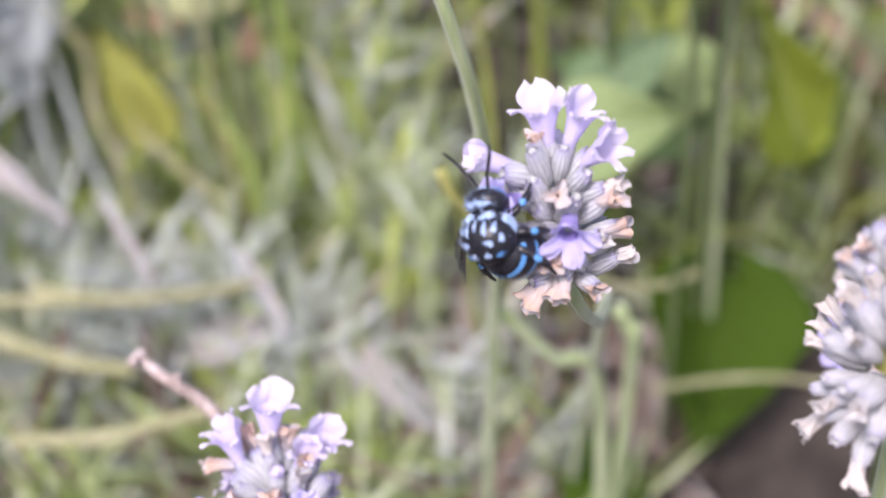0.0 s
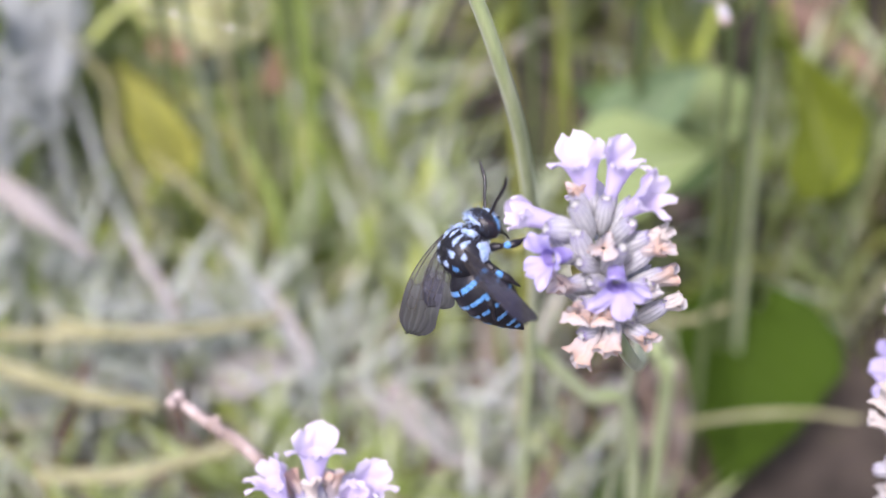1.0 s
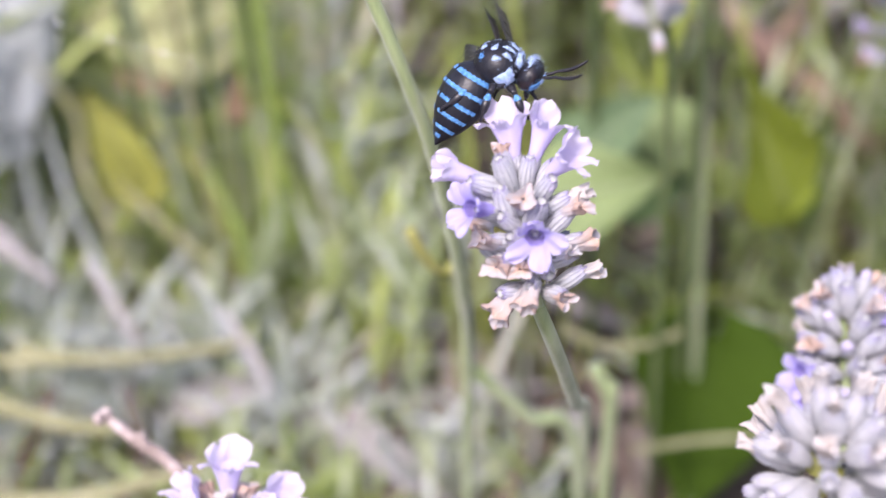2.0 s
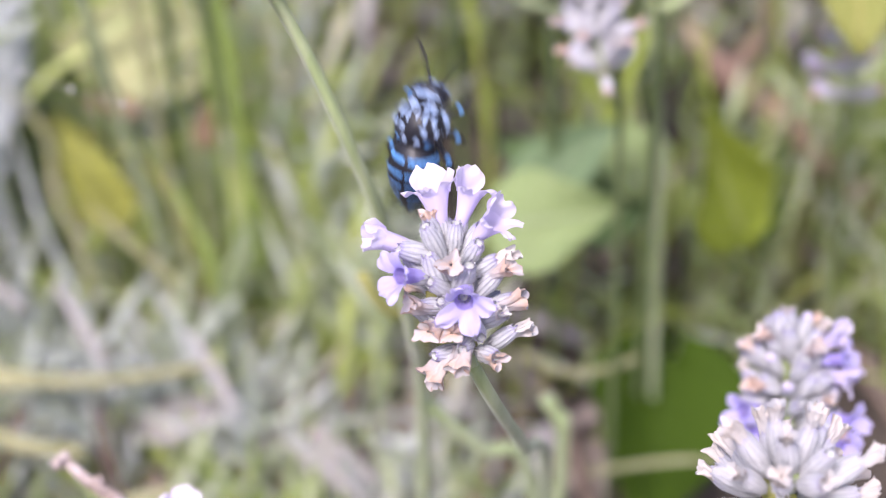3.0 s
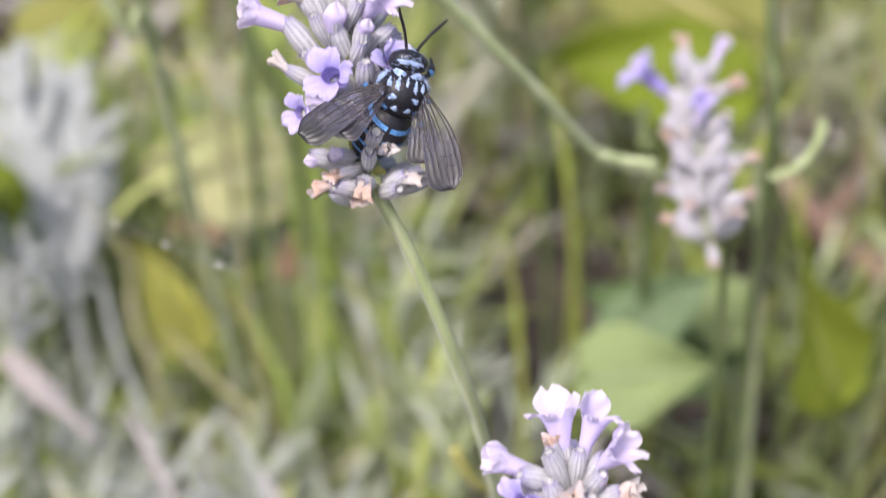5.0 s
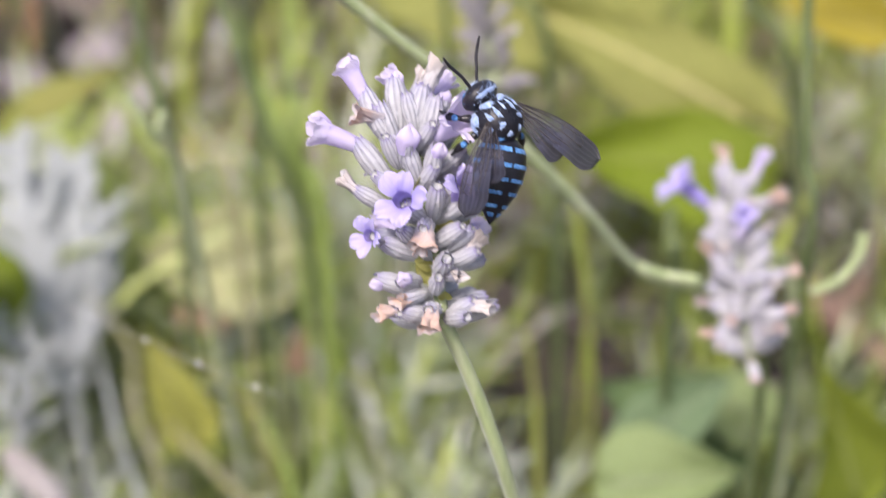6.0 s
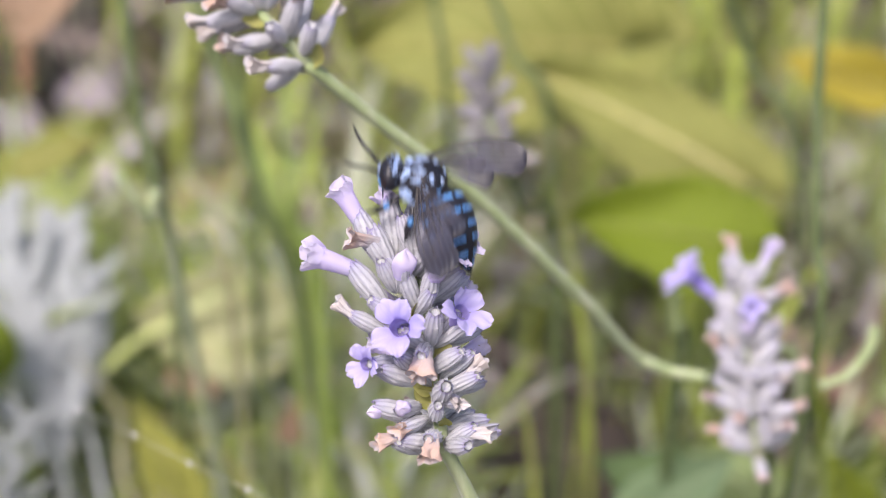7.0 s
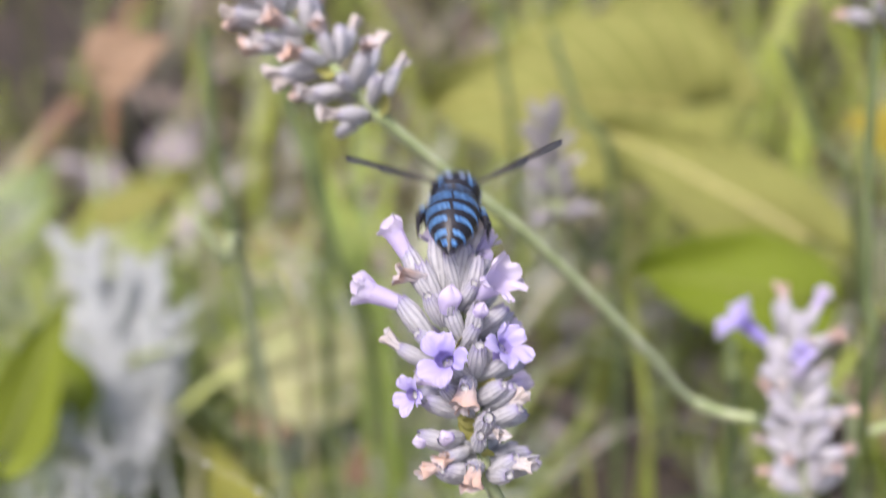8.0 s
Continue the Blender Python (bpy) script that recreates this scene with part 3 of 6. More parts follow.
def stalk(name, pts, r0, r1, material, label, category="stem", group=""):
    a = Vector(pts[0])
    bm = tube(bmesh.new(), [Vector(p) - a for p in pts], [r0, r1], 10, 30, ridges=4, depth=0.08)
    ob = tagged(new(name, mesh_of(name, bm, material)), label, category, group)
    ob.location = a
    return ob


# ---- ground ----
def build_ground():
    bm = bmesh.new()
    n = 90

    def fn(u, v):
        x, y = (u - 0.5) * 1.6, -0.4 + v * 1.8
        z = 0.006 * noise.noise(Vector((x * 22, y * 22, 0))) + 0.003 * noise.noise(Vector((x * 70, y * 70, 3))) - 0.004
        return Vector((x, y, z))

    grid_mesh(bm, n, n, fn)
    # the outer rim runs on to the horizon
    rim = [Vector((-0.8, -0.4, 0)), Vector((0.8, -0.4, 0)), Vector((0.8, 1.4, 0)), Vector((-0.8, 1.4, 0))]
    far = [Vector((-60, -60, -0.02)), Vector((60, -60, -0.02)), Vector((60, 60, -0.02)), Vector((-60, 60, -0.02))]
    lo = [bm.verts.new(p + Vector((0, 0, -0.012))) for p in rim]
    hi = [bm.verts.new(p) for p in far]
    for k in range(4):
        bm.faces.new((hi[k], hi[(k + 1) % 4], lo[(k + 1) % 4], lo[k]))
    tagged(new("ground", mesh_of("ground", bm, "ground")), "brown soil covered with leaf litter and moss", "ground", kind="structure")


build_ground()


# bare spots between the plants, dark from shade put into the soil's colour: x, y, radius
BARE = ((0.115, 0.235, 0.045), (0.14, 0.44, 0.036), (0.11, 0.40, 0.028), (0.03, 0.40, 0.03), (-0.12, 0.515, 0.035), (-0.20, 0.55, 0.03), (-0.058, 0.435, 0.018), (0.053, 0.323, 0.02), (-0.28, 0.77, 0.06), (-0.075, 0.285, 0.012), (-0.258, 0.715, 0.05), (-0.092, 0.532, 0.03), (-0.114, 0.465, 0.02), (-0.16, 0.62, 0.03), (-0.178, 0.565, 0.028), (-0.008, 0.392, 0.022), (0.005, 0.345, 0.014), (0.035, 0.355, 0.018))
# room round the silvery tuft and the pale round leaf
ROOM = tuple((x + k * dx, y + k * dy, 0.012) for x, y, dx, dy in ((-0.094, 0.282, -0.0055, 0.0173), (-0.085, 0.280, -0.0048, 0.0171), (-0.063, 0.272, -0.0033, 0.0166), (-0.051, 0.272, -0.0025, 0.0166)) for k in range(4))


def is_bare(p, h=0.0):
    return any((p.x - x) ** 2 + (p.y - y) ** 2 < r * r for x, y, r in (BARE + ROOM if h > 0.04 else BARE))


def far_enough(p, least=0.30):
    return 0.819 * p.y + 0.574 * (0.275 - p.z) > least


def blade_field(name, count, seed, material, label, x0, x1, y0, y1, tall, wide, lean, least=0.30):
    """Narrow curved leaves rooted in the ground, joined: nobody could count them."""
    rnd = random.Random(seed)
    verts, faces = [], []
    made = 0
    while made < count:
        x, y = rnd.uniform(x0, x1), rnd.uniform(y0, y1)
        h = rnd.uniform(*tall)
        a = rnd.uniform(0, 2 * math.pi)
        s = h * rnd.uniform(*lean)
        foot = Vector((x, y, -0.004))
        tip = foot + Vector((s * math.cos(a), s * math.sin(a), h))
        if is_bare(foot, h) or is_bare(tip, h) or not far_enough(tip, least) or not far_enough(foot, least) or not far_enough(foot + Vector((0, 0, h)), least):
            continue
        made += 1
        w = rnd.uniform(*wide)
        side = Vector((math.cos(a + 1.57 + rnd.uniform(-0.8, 0.8)), math.sin(a + 1.57), 0)).normalized()
        fwd = (tip - foot).normalized().cross(side).normalized()
        k0 = len(verts)
        for i in range(6):
            t = i / 5
            c = foot.lerp(tip, t) + Vector((0, 0, 0.22 * h * math.sin(math.pi * t)))
            ww = w * (0.5 + 0.7 * math.sin(math.pi * (0.1 + 0.8 * t))) * (0.12 if i == 5 else 1)
            verts += [c - side * ww, c + fwd * ww * 0.45, c + side * ww]
        for i in range(5):
            q = k0 + 3 * i
            faces += [(q, q + 1, q + 4, q + 3), (q + 1, q + 2, q + 5, q + 4)]
    me = bpy.data.meshes.new(name)
    me.from_pydata(verts, [], faces)
    me.materials.append(MAT[material])
    me.polygons.foreach_set("use_smooth", [True] * len(me.polygons))
    return tagged(new(name, me), label, "foliage", kind="stuff")


def leafy_shoots(name, count, seed, label, x0, x1, y0, y1, tall, least, material="grey_leaf"):
    """Upright lavender shoots set with narrow opposite leaves, joined."""
    rnd = random.Random(seed)
    verts, faces = [], []

    def strip(p, d, w, ln, droop):
        side = d.cross(Vector((rnd.uniform(-1, 1), rnd.uniform(-1, 1), 0.3))).normalized()
        k0 = len(verts)
        for i in range(5):
            t = i / 4
            c = p + d * ln * t + Vector((0, 0, -droop * ln * t * t))
            ww = w * (0.45 + 0.6 * math.sin(math.pi * (0.15 + 0.75 * t))) * (0.15 if i == 4 else 1)
            up = side.cross(d) * ww * 0.4
            verts.extend([c - side * ww, c + up, c + side * ww])
        for i in range(4):
            q = k0 + 3 * i
            faces.extend([(q, q + 1, q + 4, q + 3), (q + 1, q + 2, q + 5, q + 4)])

    made = 0
    while made < count:
        foot = Vector((rnd.uniform(x0, x1), rnd.uniform(y0, y1), -0.004))
        h = rnd.uniform(*tall)
        d = Vector((rnd.gauss(0, 0.3), rnd.gauss(0, 0.3), 1)).normalized()
        if is_bare(foot, h) or not far_enough(foot + d * (h + 0.02), least):
            continue
        made += 1
        strip(foot, d, 0.0007, h, 0.0)
        for k in range(int(h / 0.0042)):
            p = foot + d * (h * rnd.uniform(0.25, 1.0))
            a = rnd.uniform(0, 6.28)
            out = (d * rnd.uniform(0.7, 2.2) + Vector((math.cos(a), math.sin(a), 0))).normalized()
            strip(p, out, rnd.uniform(0.0005, 0.0012), rnd.uniform(0.012, 0.032), rnd.uniform(-0.1, 0.2))
    me = bpy.data.meshes.new(name)
    me.from_pydata(verts, [], faces)
    me.materials.append(MAT[material])
    me.polygons.foreach_set("use_smooth", [True] * len(me.polygons))
    return tagged(new(name, me), label, "foliage", kind="stuff")


leafy_shoots("lavender_foliage", 250, 21, "grey-green lavender shoots with narrow leaves", -0.26, 0.0, 0.15, 0.38, (0.03, 0.09), 0.35)
leafy_shoots("lavender_foliage", 100, 25, "silvery lavender shoots in the light", -0.20, -0.02, 0.17, 0.28, (0.02, 0.065), 0.33, "silver_shoot")
leafy_shoots("lavender_foliage", 40, 22, "lavender shoots on the shaded side", -0.42, 0.03, 0.36, 0.62, (0.03, 0.09), 0.36)
leafy_shoots("lavender_foliage", 80, 23, "scattered lavender shoots among broad leaves", 0.05, 0.30, 0.26, 0.52, (0.02, 0.08), 0.36, "green_shoot")
blade_field("grass_blades", 1500, 3, "blades", "tangle of narrow green and straw-coloured blades", -0.30, -0.005, 0.16, 0.385, (0.04, 0.12), (0.0004, 0.0015), (0.1, 1.1), 0.35)
blade_field("grass_blades", 650, 12, "far_blades", "dull green and brown blades with half shade in their colour", -0.45, 0.10, 0.38, 0.66, (0.015, 0.075), (0.0005, 0.0016), (0.15, 0.9), 0.36)
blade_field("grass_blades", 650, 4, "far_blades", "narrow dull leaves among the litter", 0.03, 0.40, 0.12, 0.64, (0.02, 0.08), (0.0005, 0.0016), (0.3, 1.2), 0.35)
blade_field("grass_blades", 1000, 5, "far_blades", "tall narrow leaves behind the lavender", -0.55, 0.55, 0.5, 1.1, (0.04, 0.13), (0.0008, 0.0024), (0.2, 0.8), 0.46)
blade_field("dry_litter", 340, 6, "straw", "pale dry leaves and stalks lying on the soil", -0.30, 0.06, 0.08, 0.42, (0.002, 0.02), (0.0008, 0.0026), (1.0, 5.0), 0.33)
blade_field("dry_litter", 320, 13, "litter_brown", "brown dry leaves and stalks under the broad leaves", -0.4, 0.4, 0.2, 0.66, (0.002, 0.02), (0.001, 0.004), (1.0, 5.0), 0.35)
blade_field("dry_litter", 280, 26, "straw", "mauve-grey dry leaves between the stems", -0.30, 0.20, 0.34, 0.64, (0.004, 0.03), (0.0012, 0.0040), (0.8, 4.0), 0.36)
blade_field("grass_blades", 500, 27, "blades", "light green blades at the edge of the bed", -0.19, -0.06, 0.36, 0.45, (0.03, 0.07), (0.0005, 0.0015), (0.1, 1.0), 0.36)
leafy_shoots("lavender_foliage", 100, 30, "pale shoots round the silvery plant", -0.21, -0.07, 0.25, 0.43, (0.03, 0.085), 0.35, "silver_shoot")
leafy_shoots("lavender_foliage", 90, 28, "low green shoots in the litter", -0.12, 0.03, 0.14, 0.24, (0.01, 0.035), 0.30, "green_shoot")
leafy_shoots("lavender_foliage", 55, 29, "low silvery shoots in the litter", -0.14, 0.03, 0.16, 0.26, (0.01, 0.035), 0.31, "silver_shoot")
blade_field("low_litter", 420, 10, "litter_brown", "dull dry stalks matted on the soil", -0.16, 0.10, 0.02, 0.24, (0.002, 0.016), (0.0008, 0.0026), (1.5, 7.0), 0.285)
blade_field("low_grass", 60, 11, "litter_brown", "short dry blades in the litter", -0.2, 0.06, 0.04, 0.24, (0.01, 0.04), (0.0008, 0.002), (0.5, 2.0), 0.30)
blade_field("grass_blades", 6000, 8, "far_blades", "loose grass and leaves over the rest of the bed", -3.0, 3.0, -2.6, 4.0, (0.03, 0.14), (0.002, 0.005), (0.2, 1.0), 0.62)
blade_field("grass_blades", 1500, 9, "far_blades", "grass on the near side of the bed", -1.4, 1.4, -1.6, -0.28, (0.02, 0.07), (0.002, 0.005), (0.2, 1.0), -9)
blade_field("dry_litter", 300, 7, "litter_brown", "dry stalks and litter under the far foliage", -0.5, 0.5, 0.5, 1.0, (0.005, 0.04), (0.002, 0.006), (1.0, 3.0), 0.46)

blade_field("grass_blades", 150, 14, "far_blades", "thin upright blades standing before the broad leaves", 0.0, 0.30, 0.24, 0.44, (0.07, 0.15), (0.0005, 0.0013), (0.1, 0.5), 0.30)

blade_field("grass_blades", 800, 15, "blades", "short fine blades in the open spots", -0.26, -0.02, 0.20, 0.40, (0.015, 0.04), (0.0006, 0.0016), (0.3, 1.2), 0.335)

blade_field("grass_blades", 500, 31, "blades", "short light green blades round the silvery plant", -0.17, -0.05, 0.28, 0.42, (0.02, 0.039), (0.0006, 0.0017), (0.2, 1.0), 0.335)
leafy_shoots("lavender_foliage", 60, 24, "dull green lavender shoots beside the fallen branch", 0.09, 0.19, 0.28, 0.38, (0.03, 0.08), 0.335, "green_shoot")

# ---- the stalk that the bee visits first ----
A = Spike("lavender stalk with open lilac flowers and tan withered ones", (0.03432, 0.18681, -0.00500), (0.01380, 0.11157, 0.17282), seed=1)
A.stem([(0.01369, 0.11183, 0.17320), (0.01680, 0.11570, 0.16303), (0.02237, 0.13308, 0.13817), (0.02910, 0.16216, 0.10124), (0.03432, 0.18681, -0.00500)])
A.core((-2.9, -1.5, 11.5), 0.8)
A.floret((-2.39, -1.00, 11.99), (-3.05, -1.60, 15.99), "o", (-0.20, -0.08, 0.98), 1.22)
A.floret((-1.96, -1.00, 11.97), (-0.72, -2.20, 16.39), "o", (0.31, -0.10, 0.95), 1.16)
A.floret((-0.87, -1.20, 11.63), (0.77, -2.80, 14.50), "o", (0.65, -0.57, 0.50), 1.1)
A.floret((-3.62, -1.00, 12.17), (-6.48, -2.20, 13.32), "h", (-0.88, -0.20, 0.44), 1.12)
A.floret((-3.10, -1.40, 10.06), (-6.01, -3.80, 10.44), "v", (-0.73, -0.68, 0.04), 1.14)
A.floret((-0.23, -1.40, 9.14), (-0.72, -5.00, 8.71), "v", (-0.11, -0.89, -0.45), 1.16)
A.floret((-3.03, -1.80, 11.93), (-7.45, -4.20, 13.67), "c")
A.floret((-2.63, -2.00, 11.55), (-4.70, -4.40, 15.86), "c")
A.floret((-1.69, -1.50, 9.82), (-2.02, -5.20, 11.18), "w", (-0.07, -0.99, 0.13), 1.0)
A.floret((-0.32, -1.20, 9.93), (2.57, -3.40, 11.39), "x", (0.73, -0.49, 0.48), 0.95)
A.floret((0.19, -1.40, 7.45), (2.89, -3.60, 10.66), "w", (0.6, -0.7, 0.4), 0.85)
A.floret((0.51, -1.00, 5.67), (3.58, -2.20, 6.99), "w", (0.95, -0.19, 0.26), 1.0)
A.floret((1.11, -0.80, 1.78), (3.83, -2.00, 3.51), "x", (0.91, -0.12, 0.39), 1.05)
A.floret((0.36, -1.00, 1.96), (1.66, -3.80, 1.58), "w", (0.64, -0.71, -0.28), 0.85)
A.floret((-0.20, -0.80, 3.08), (-0.89, -4.40, 2.49), "w", (-0.15, -0.46, -0.87), 1.0)
A.floret((-0.48, -0.80, 2.29), (-2.67, -2.60, 1.77), "w", (-0.65, -0.27, -0.71), 1.15)
A.floret((-1.25, -1.00, 5.01), (-3.93, -3.80, 4.87), "w", (-0.45, -0.86, -0.23), 0.95)
A.floret((-1.55, -1.00, 6.88), (-5.05, -3.20, 6.83), "w", (-0.85, -0.52, 0.08), 0.95)
A.floret((-0.30, -1.00, 2.48), (-2.11, -4.60, 5.35), "w", (-0.3, -0.9, -0.3), 0.8)
A.floret((-2.82, -1.40, 12.34), (-4.18, -2.60, 16.05), "w", (-0.44, -0.21, 0.87), 0.72)
A.floret((-1.50, -1.20, 8.13), (-4.24, -4.40, 9.42), "c")
A.floret((-0.95, -1.00, 6.23), (-3.47, -4.60, 7.71), "c")
A.floret((-1.80, -1.40, 11.68), (-1.53, -3.60, 15.83), "c")
A.floret((-0.78, -1.60, 11.02), (0.63, -4.40, 13.09), "b", (0.46, -0.71, 0.54), 0.8)
A.floret((-0.18, -1.20, 5.72), (0.63, -4.40, 4.00), "c")
A.floret((0.09, -1.00, 4.45), (2.82, -3.60, 5.66), "x", (0.52, -0.82, 0.25), 0.7)
A.floret((-2.63, 0.50, 9.83), (-2.05, 4.00, 12.90), "o", (0, .9, .6), 0.9)
A.floret((-2.05, 1.00, 7.99), (0.00, 5.00, 9.83), "w", (.5, .9, .2), 0.99)
A.floret((-2.34, 1.00, 7.37), (-4.68, 5.00, 8.60), "w", (-.5, .9, .1), 0.99)
A.floret((-0.88, 1.00, 4.30), (-0.88, 5.50, 4.30), "c")
A.whorls([(4.4, 5, 66), (8.0, 6, 46)], "ccc", (-0.25, -0.13), (0.8, 0.95))
A.bract((-1, -1.0, 6), (-2.2, -4, 7.5), 0.8)
A.bract((-0.5, -0.5, 2.5), (2, -3.5, 3.0), 0.7)

# a side shoot and a leaning leaf stalk behind it
stalk("leafy_shoot", [(0.03636, 0.19200, -0.00500), (0.03664, 0.19164, 0.07796), (0.03582, 0.19250, 0.08441), (0.03336, 0.19281, 0.09010)], 0.0010, 0.0017, "stem", "short green shoot rising beside the lavender stem", "shoot")
stalk("leaning_stalk", [(0.03695, 0.19543, -0.00500), (0.03011, 0.18862, 0.07365), (0.02022, 0.18341, 0.08713), (0.01046, 0.17928, 0.10215)], 0.0013, 0.0014, "stem", "slanting green stalk without a flower", "stem")
stalk("curled_shoot", [(0.01067, 0.19782, 0.06064), (0.00917, 0.18323, 0.11825), (0.00508, 0.17823, 0.12419), (0.00213, 0.17636, 0.12937), (-0.00000, 0.17621, 0.13437)], 0.0007, 0.0011, "bract", "small curled yellow-green shoot", "shoot")

# ---- the stalk that the bee visits next ----
D = Spike("tall lavender stalk with open violet flowers and grey calyces", (0.00890, 0.20303, -0.00500), (-0.00969, 0.15558, 0.19431), seed=2)
D.stem([(-0.00978, 0.15591, 0.19484), (-0.00585, 0.15564, 0.18607), (-0.00102, 0.15532, 0.17253), (0.00296, 0.15990, 0.15554), (0.00649, 0.17127, 0.12733), (0.00815, 0.18556, 0.09542), (0.00890, 0.20303, -0.00500)])
D.core((-4.6, -1.2, 25.0), 0.8)
D.floret((-6.64, -1.20, 15.34), (-11.07, -2.20, 20.35), "h", (-0.96, -0.11, 0.27), 1.2)
D.floret((-7.29, -1.00, 20.33), (-10.58, -1.40, 25.82), "h", (-0.46, -0.08, 0.88), 1.02)
D.floret((-6.70, -1.40, 19.70), (-8.93, -3.40, 23.34), "w", (-0.95, -0.31, -0.00), 0.87)
D.floret((-5.96, -1.20, 18.49), (-9.41, -2.60, 25.50), "c")
D.floret((-5.95, -1.00, 21.14), (-6.73, -1.60, 27.97), "b", (-0.17, -0.21, 0.96), 0.8)
D.floret((-4.99, -1.20, 20.66), (-3.49, -2.60, 26.75), "c")
D.floret((-4.05, -0.80, 22.36), (-3.11, -1.00, 26.92), "x", (0.38, -0.13, 0.92), 1.25)
D.floret((-4.56, -0.60, 22.48), (-4.59, 0.20, 26.47), "x", (0.27, 0.00, 0.96), 1.0)
D.floret((-5.29, -1.50, 17.38), (-5.26, -4.80, 19.81), "b", (0.02, -0.46, 0.89), 1.35)
D.floret((-3.48, -1.20, 19.03), (-1.65, -2.60, 21.09), "o", (0.57, -0.69, 0.43), 1.18)
D.floret((-1.78, -1.00, 12.42), (0.34, -2.40, 14.59), "v", (0.46, -0.82, 0.34), 1.12)
D.floret((-2.23, -1.40, 11.15), (-4.82, -4.40, 13.48), "v", (-0.20, -0.98, 0.00), 1.25)
D.floret((-5.17, -1.20, 9.79), (-8.09, -4.00, 9.57), "v", (-0.50, -0.86, -0.08), 0.9)
D.floret((-6.55, -0.80, 12.85), (-10.21, -1.60, 14.44), "x", (-0.89, -0.13, 0.44), 0.95)
D.floret((-2.13, -1.20, 11.78), (-2.63, -4.80, 10.52), "w", (0.03, -0.43, -0.90), 1.06)
D.floret((-2.83, -1.00, 7.52), (-7.56, -4.00, 8.74), "c")
D.floret((-3.07, -1.20, 8.76), (-5.42, -4.60, 10.41), "c")
D.floret((-2.13, -1.20, 8.67), (1.28, -3.80, 11.29), "c")
D.floret((-2.58, -1.20, 12.20), (0.41, -3.20, 15.32), "c")
D.floret((0.25, -0.60, 5.52), (2.34, -1.60, 8.48), "x", (0.53, -0.17, 0.83), 1.05)
D.floret((-0.54, -0.60, 8.23), (1.64, -2.20, 10.07), "c")
D.floret((-1.40, -1.00, 6.09), (0.85, -4.60, 5.92), "x", (0.58, -0.81, -0.07), 0.85)
D.floret((-2.69, -0.80, 4.04), (-7.91, -2.20, 4.51), "b", (-0.89, -0.33, -0.32), 0.85)
D.floret((-2.85, -1.00, 4.79), (-4.84, -4.80, 4.97), "b", (-0.28, -0.96, -0.07), 0.95)
D.floret((-1.93, -0.80, 3.70), (-4.26, -3.80, 2.77), "w", (-0.59, -0.79, -0.16), 0.68)
D.floret((-1.07, -0.60, 1.06), (-5.69, -2.80, 1.68), "w", (-0.92, -0.28, -0.27), 0.83)
D.floret((-0.87, -0.60, 0.76), (-4.82, -3.80, 1.53), "c")
D.floret((-0.86, -0.80, 1.89), (-1.54, -5.00, 1.61), "w", (-0.12, -0.36, -0.93), 0.85)
D.floret((-0.06, -0.50, 0.78), (2.17, -2.60, 2.35), "x", (0.96, -0.29, -0.03), 1.0)
D.floret((-1.31, -0.80, 3.73), (-0.95, -5.00, 4.89), "c")
D.floret((-4.31, -1.40, 19.30), (-2.69, -4.20, 21.68), "c")
D.floret((-5.91, -1.40, 17.36), (-7.18, -4.20, 20.14), "c")
D.floret((-3.63, -1.40, 14.96), (-1.91, -4.40, 17.40), "c")
D.floret((-5.16, -1.40, 14.27), (-8.00, -3.60, 15.95), "c")
D.floret((-1.75, 1.00, 13.77), (-1.13, 5.00, 16.28), "w", (.3, .9, .4), 0.77)
D.floret((-2.38, 1.00, 17.53), (-3.63, 4.60, 21.28), "o", (-.2, .9, .5), 1.10)
D.floret((-1.44, 1.00, 8.76), (-3.63, 5.40, 10.02), "w", (-.5, .9, .1), 0.77)
D.floret((-0.81, 1.00, 3.76), (0.75, 5.20, 5.01), "c")
D.whorls([(1.2, 5, 76), (6.4, 6, 64), (11.4, 7, 56), (16.4, 7, 44), (20.5, 5, 26)], "ccccb", (-0.185, -0.05), (0.8, 0.95))
for h, n, tilt in ((2.0, 5, 70), (8.0, 6, 60), (13.5, 6, 54), (18.5, 7, 44), (21.5, 6, 28)):
    for k in range(n):
        q = radians(15 + 150 * k / (n - 1))
        tl = radians(tilt)
        s = Vector((-0.185 * h, 0.4, h))
        D.floret(s, s + 5.4 * Vector((math.cos(q) * math.sin(tl), math.sin(q) * math.sin(tl), math.cos(tl))), "wcch"[(k + n) % 4], size=0.85)
D.bract((-1.5, -1.2, 14.0), (-0.5, -4.6, 16.4), 1.1)
D.bract((-1.5, -1.0, 7.0), (-6.5, -3.0, 7.2), 0.8)
D.bract((0, -0.8, 3.0), (-0.2, -3.4, 5.0), 0.6)

# ---- the other stalks ----
B = Spike("lavender stalk with pale lilac flowers standing low", (-0.02257, 0.15519, -0.00500), (-0.02162, 0.11267, 0.12124), seed=3)
B.stem([(-0.02161, 0.11290, 0.12152), (-0.02200, 0.12810, 0.09746), (-0.02257, 0.15519, -0.00500)])
B.floret((-1.07, 0.00, 8.21), (-5.71, -1.50, 13.21), "o", (-.3, -.35, 1), 1.26)
B.floret((-0.36, 0.00, 8.93), (-1.64, -0.50, 16.07), "o", (0.1, -.3, 1), 1.36)
B.floret((1.07, 0.00, 8.21), (4.28, -1.50, 12.85), "o", (.35, -.4, .8), 1.26)
B.floret((-1.07, -1.00, 6.78), (-7.50, -2.00, 13.21), "w", (-1, -.4, .0), 0.9)
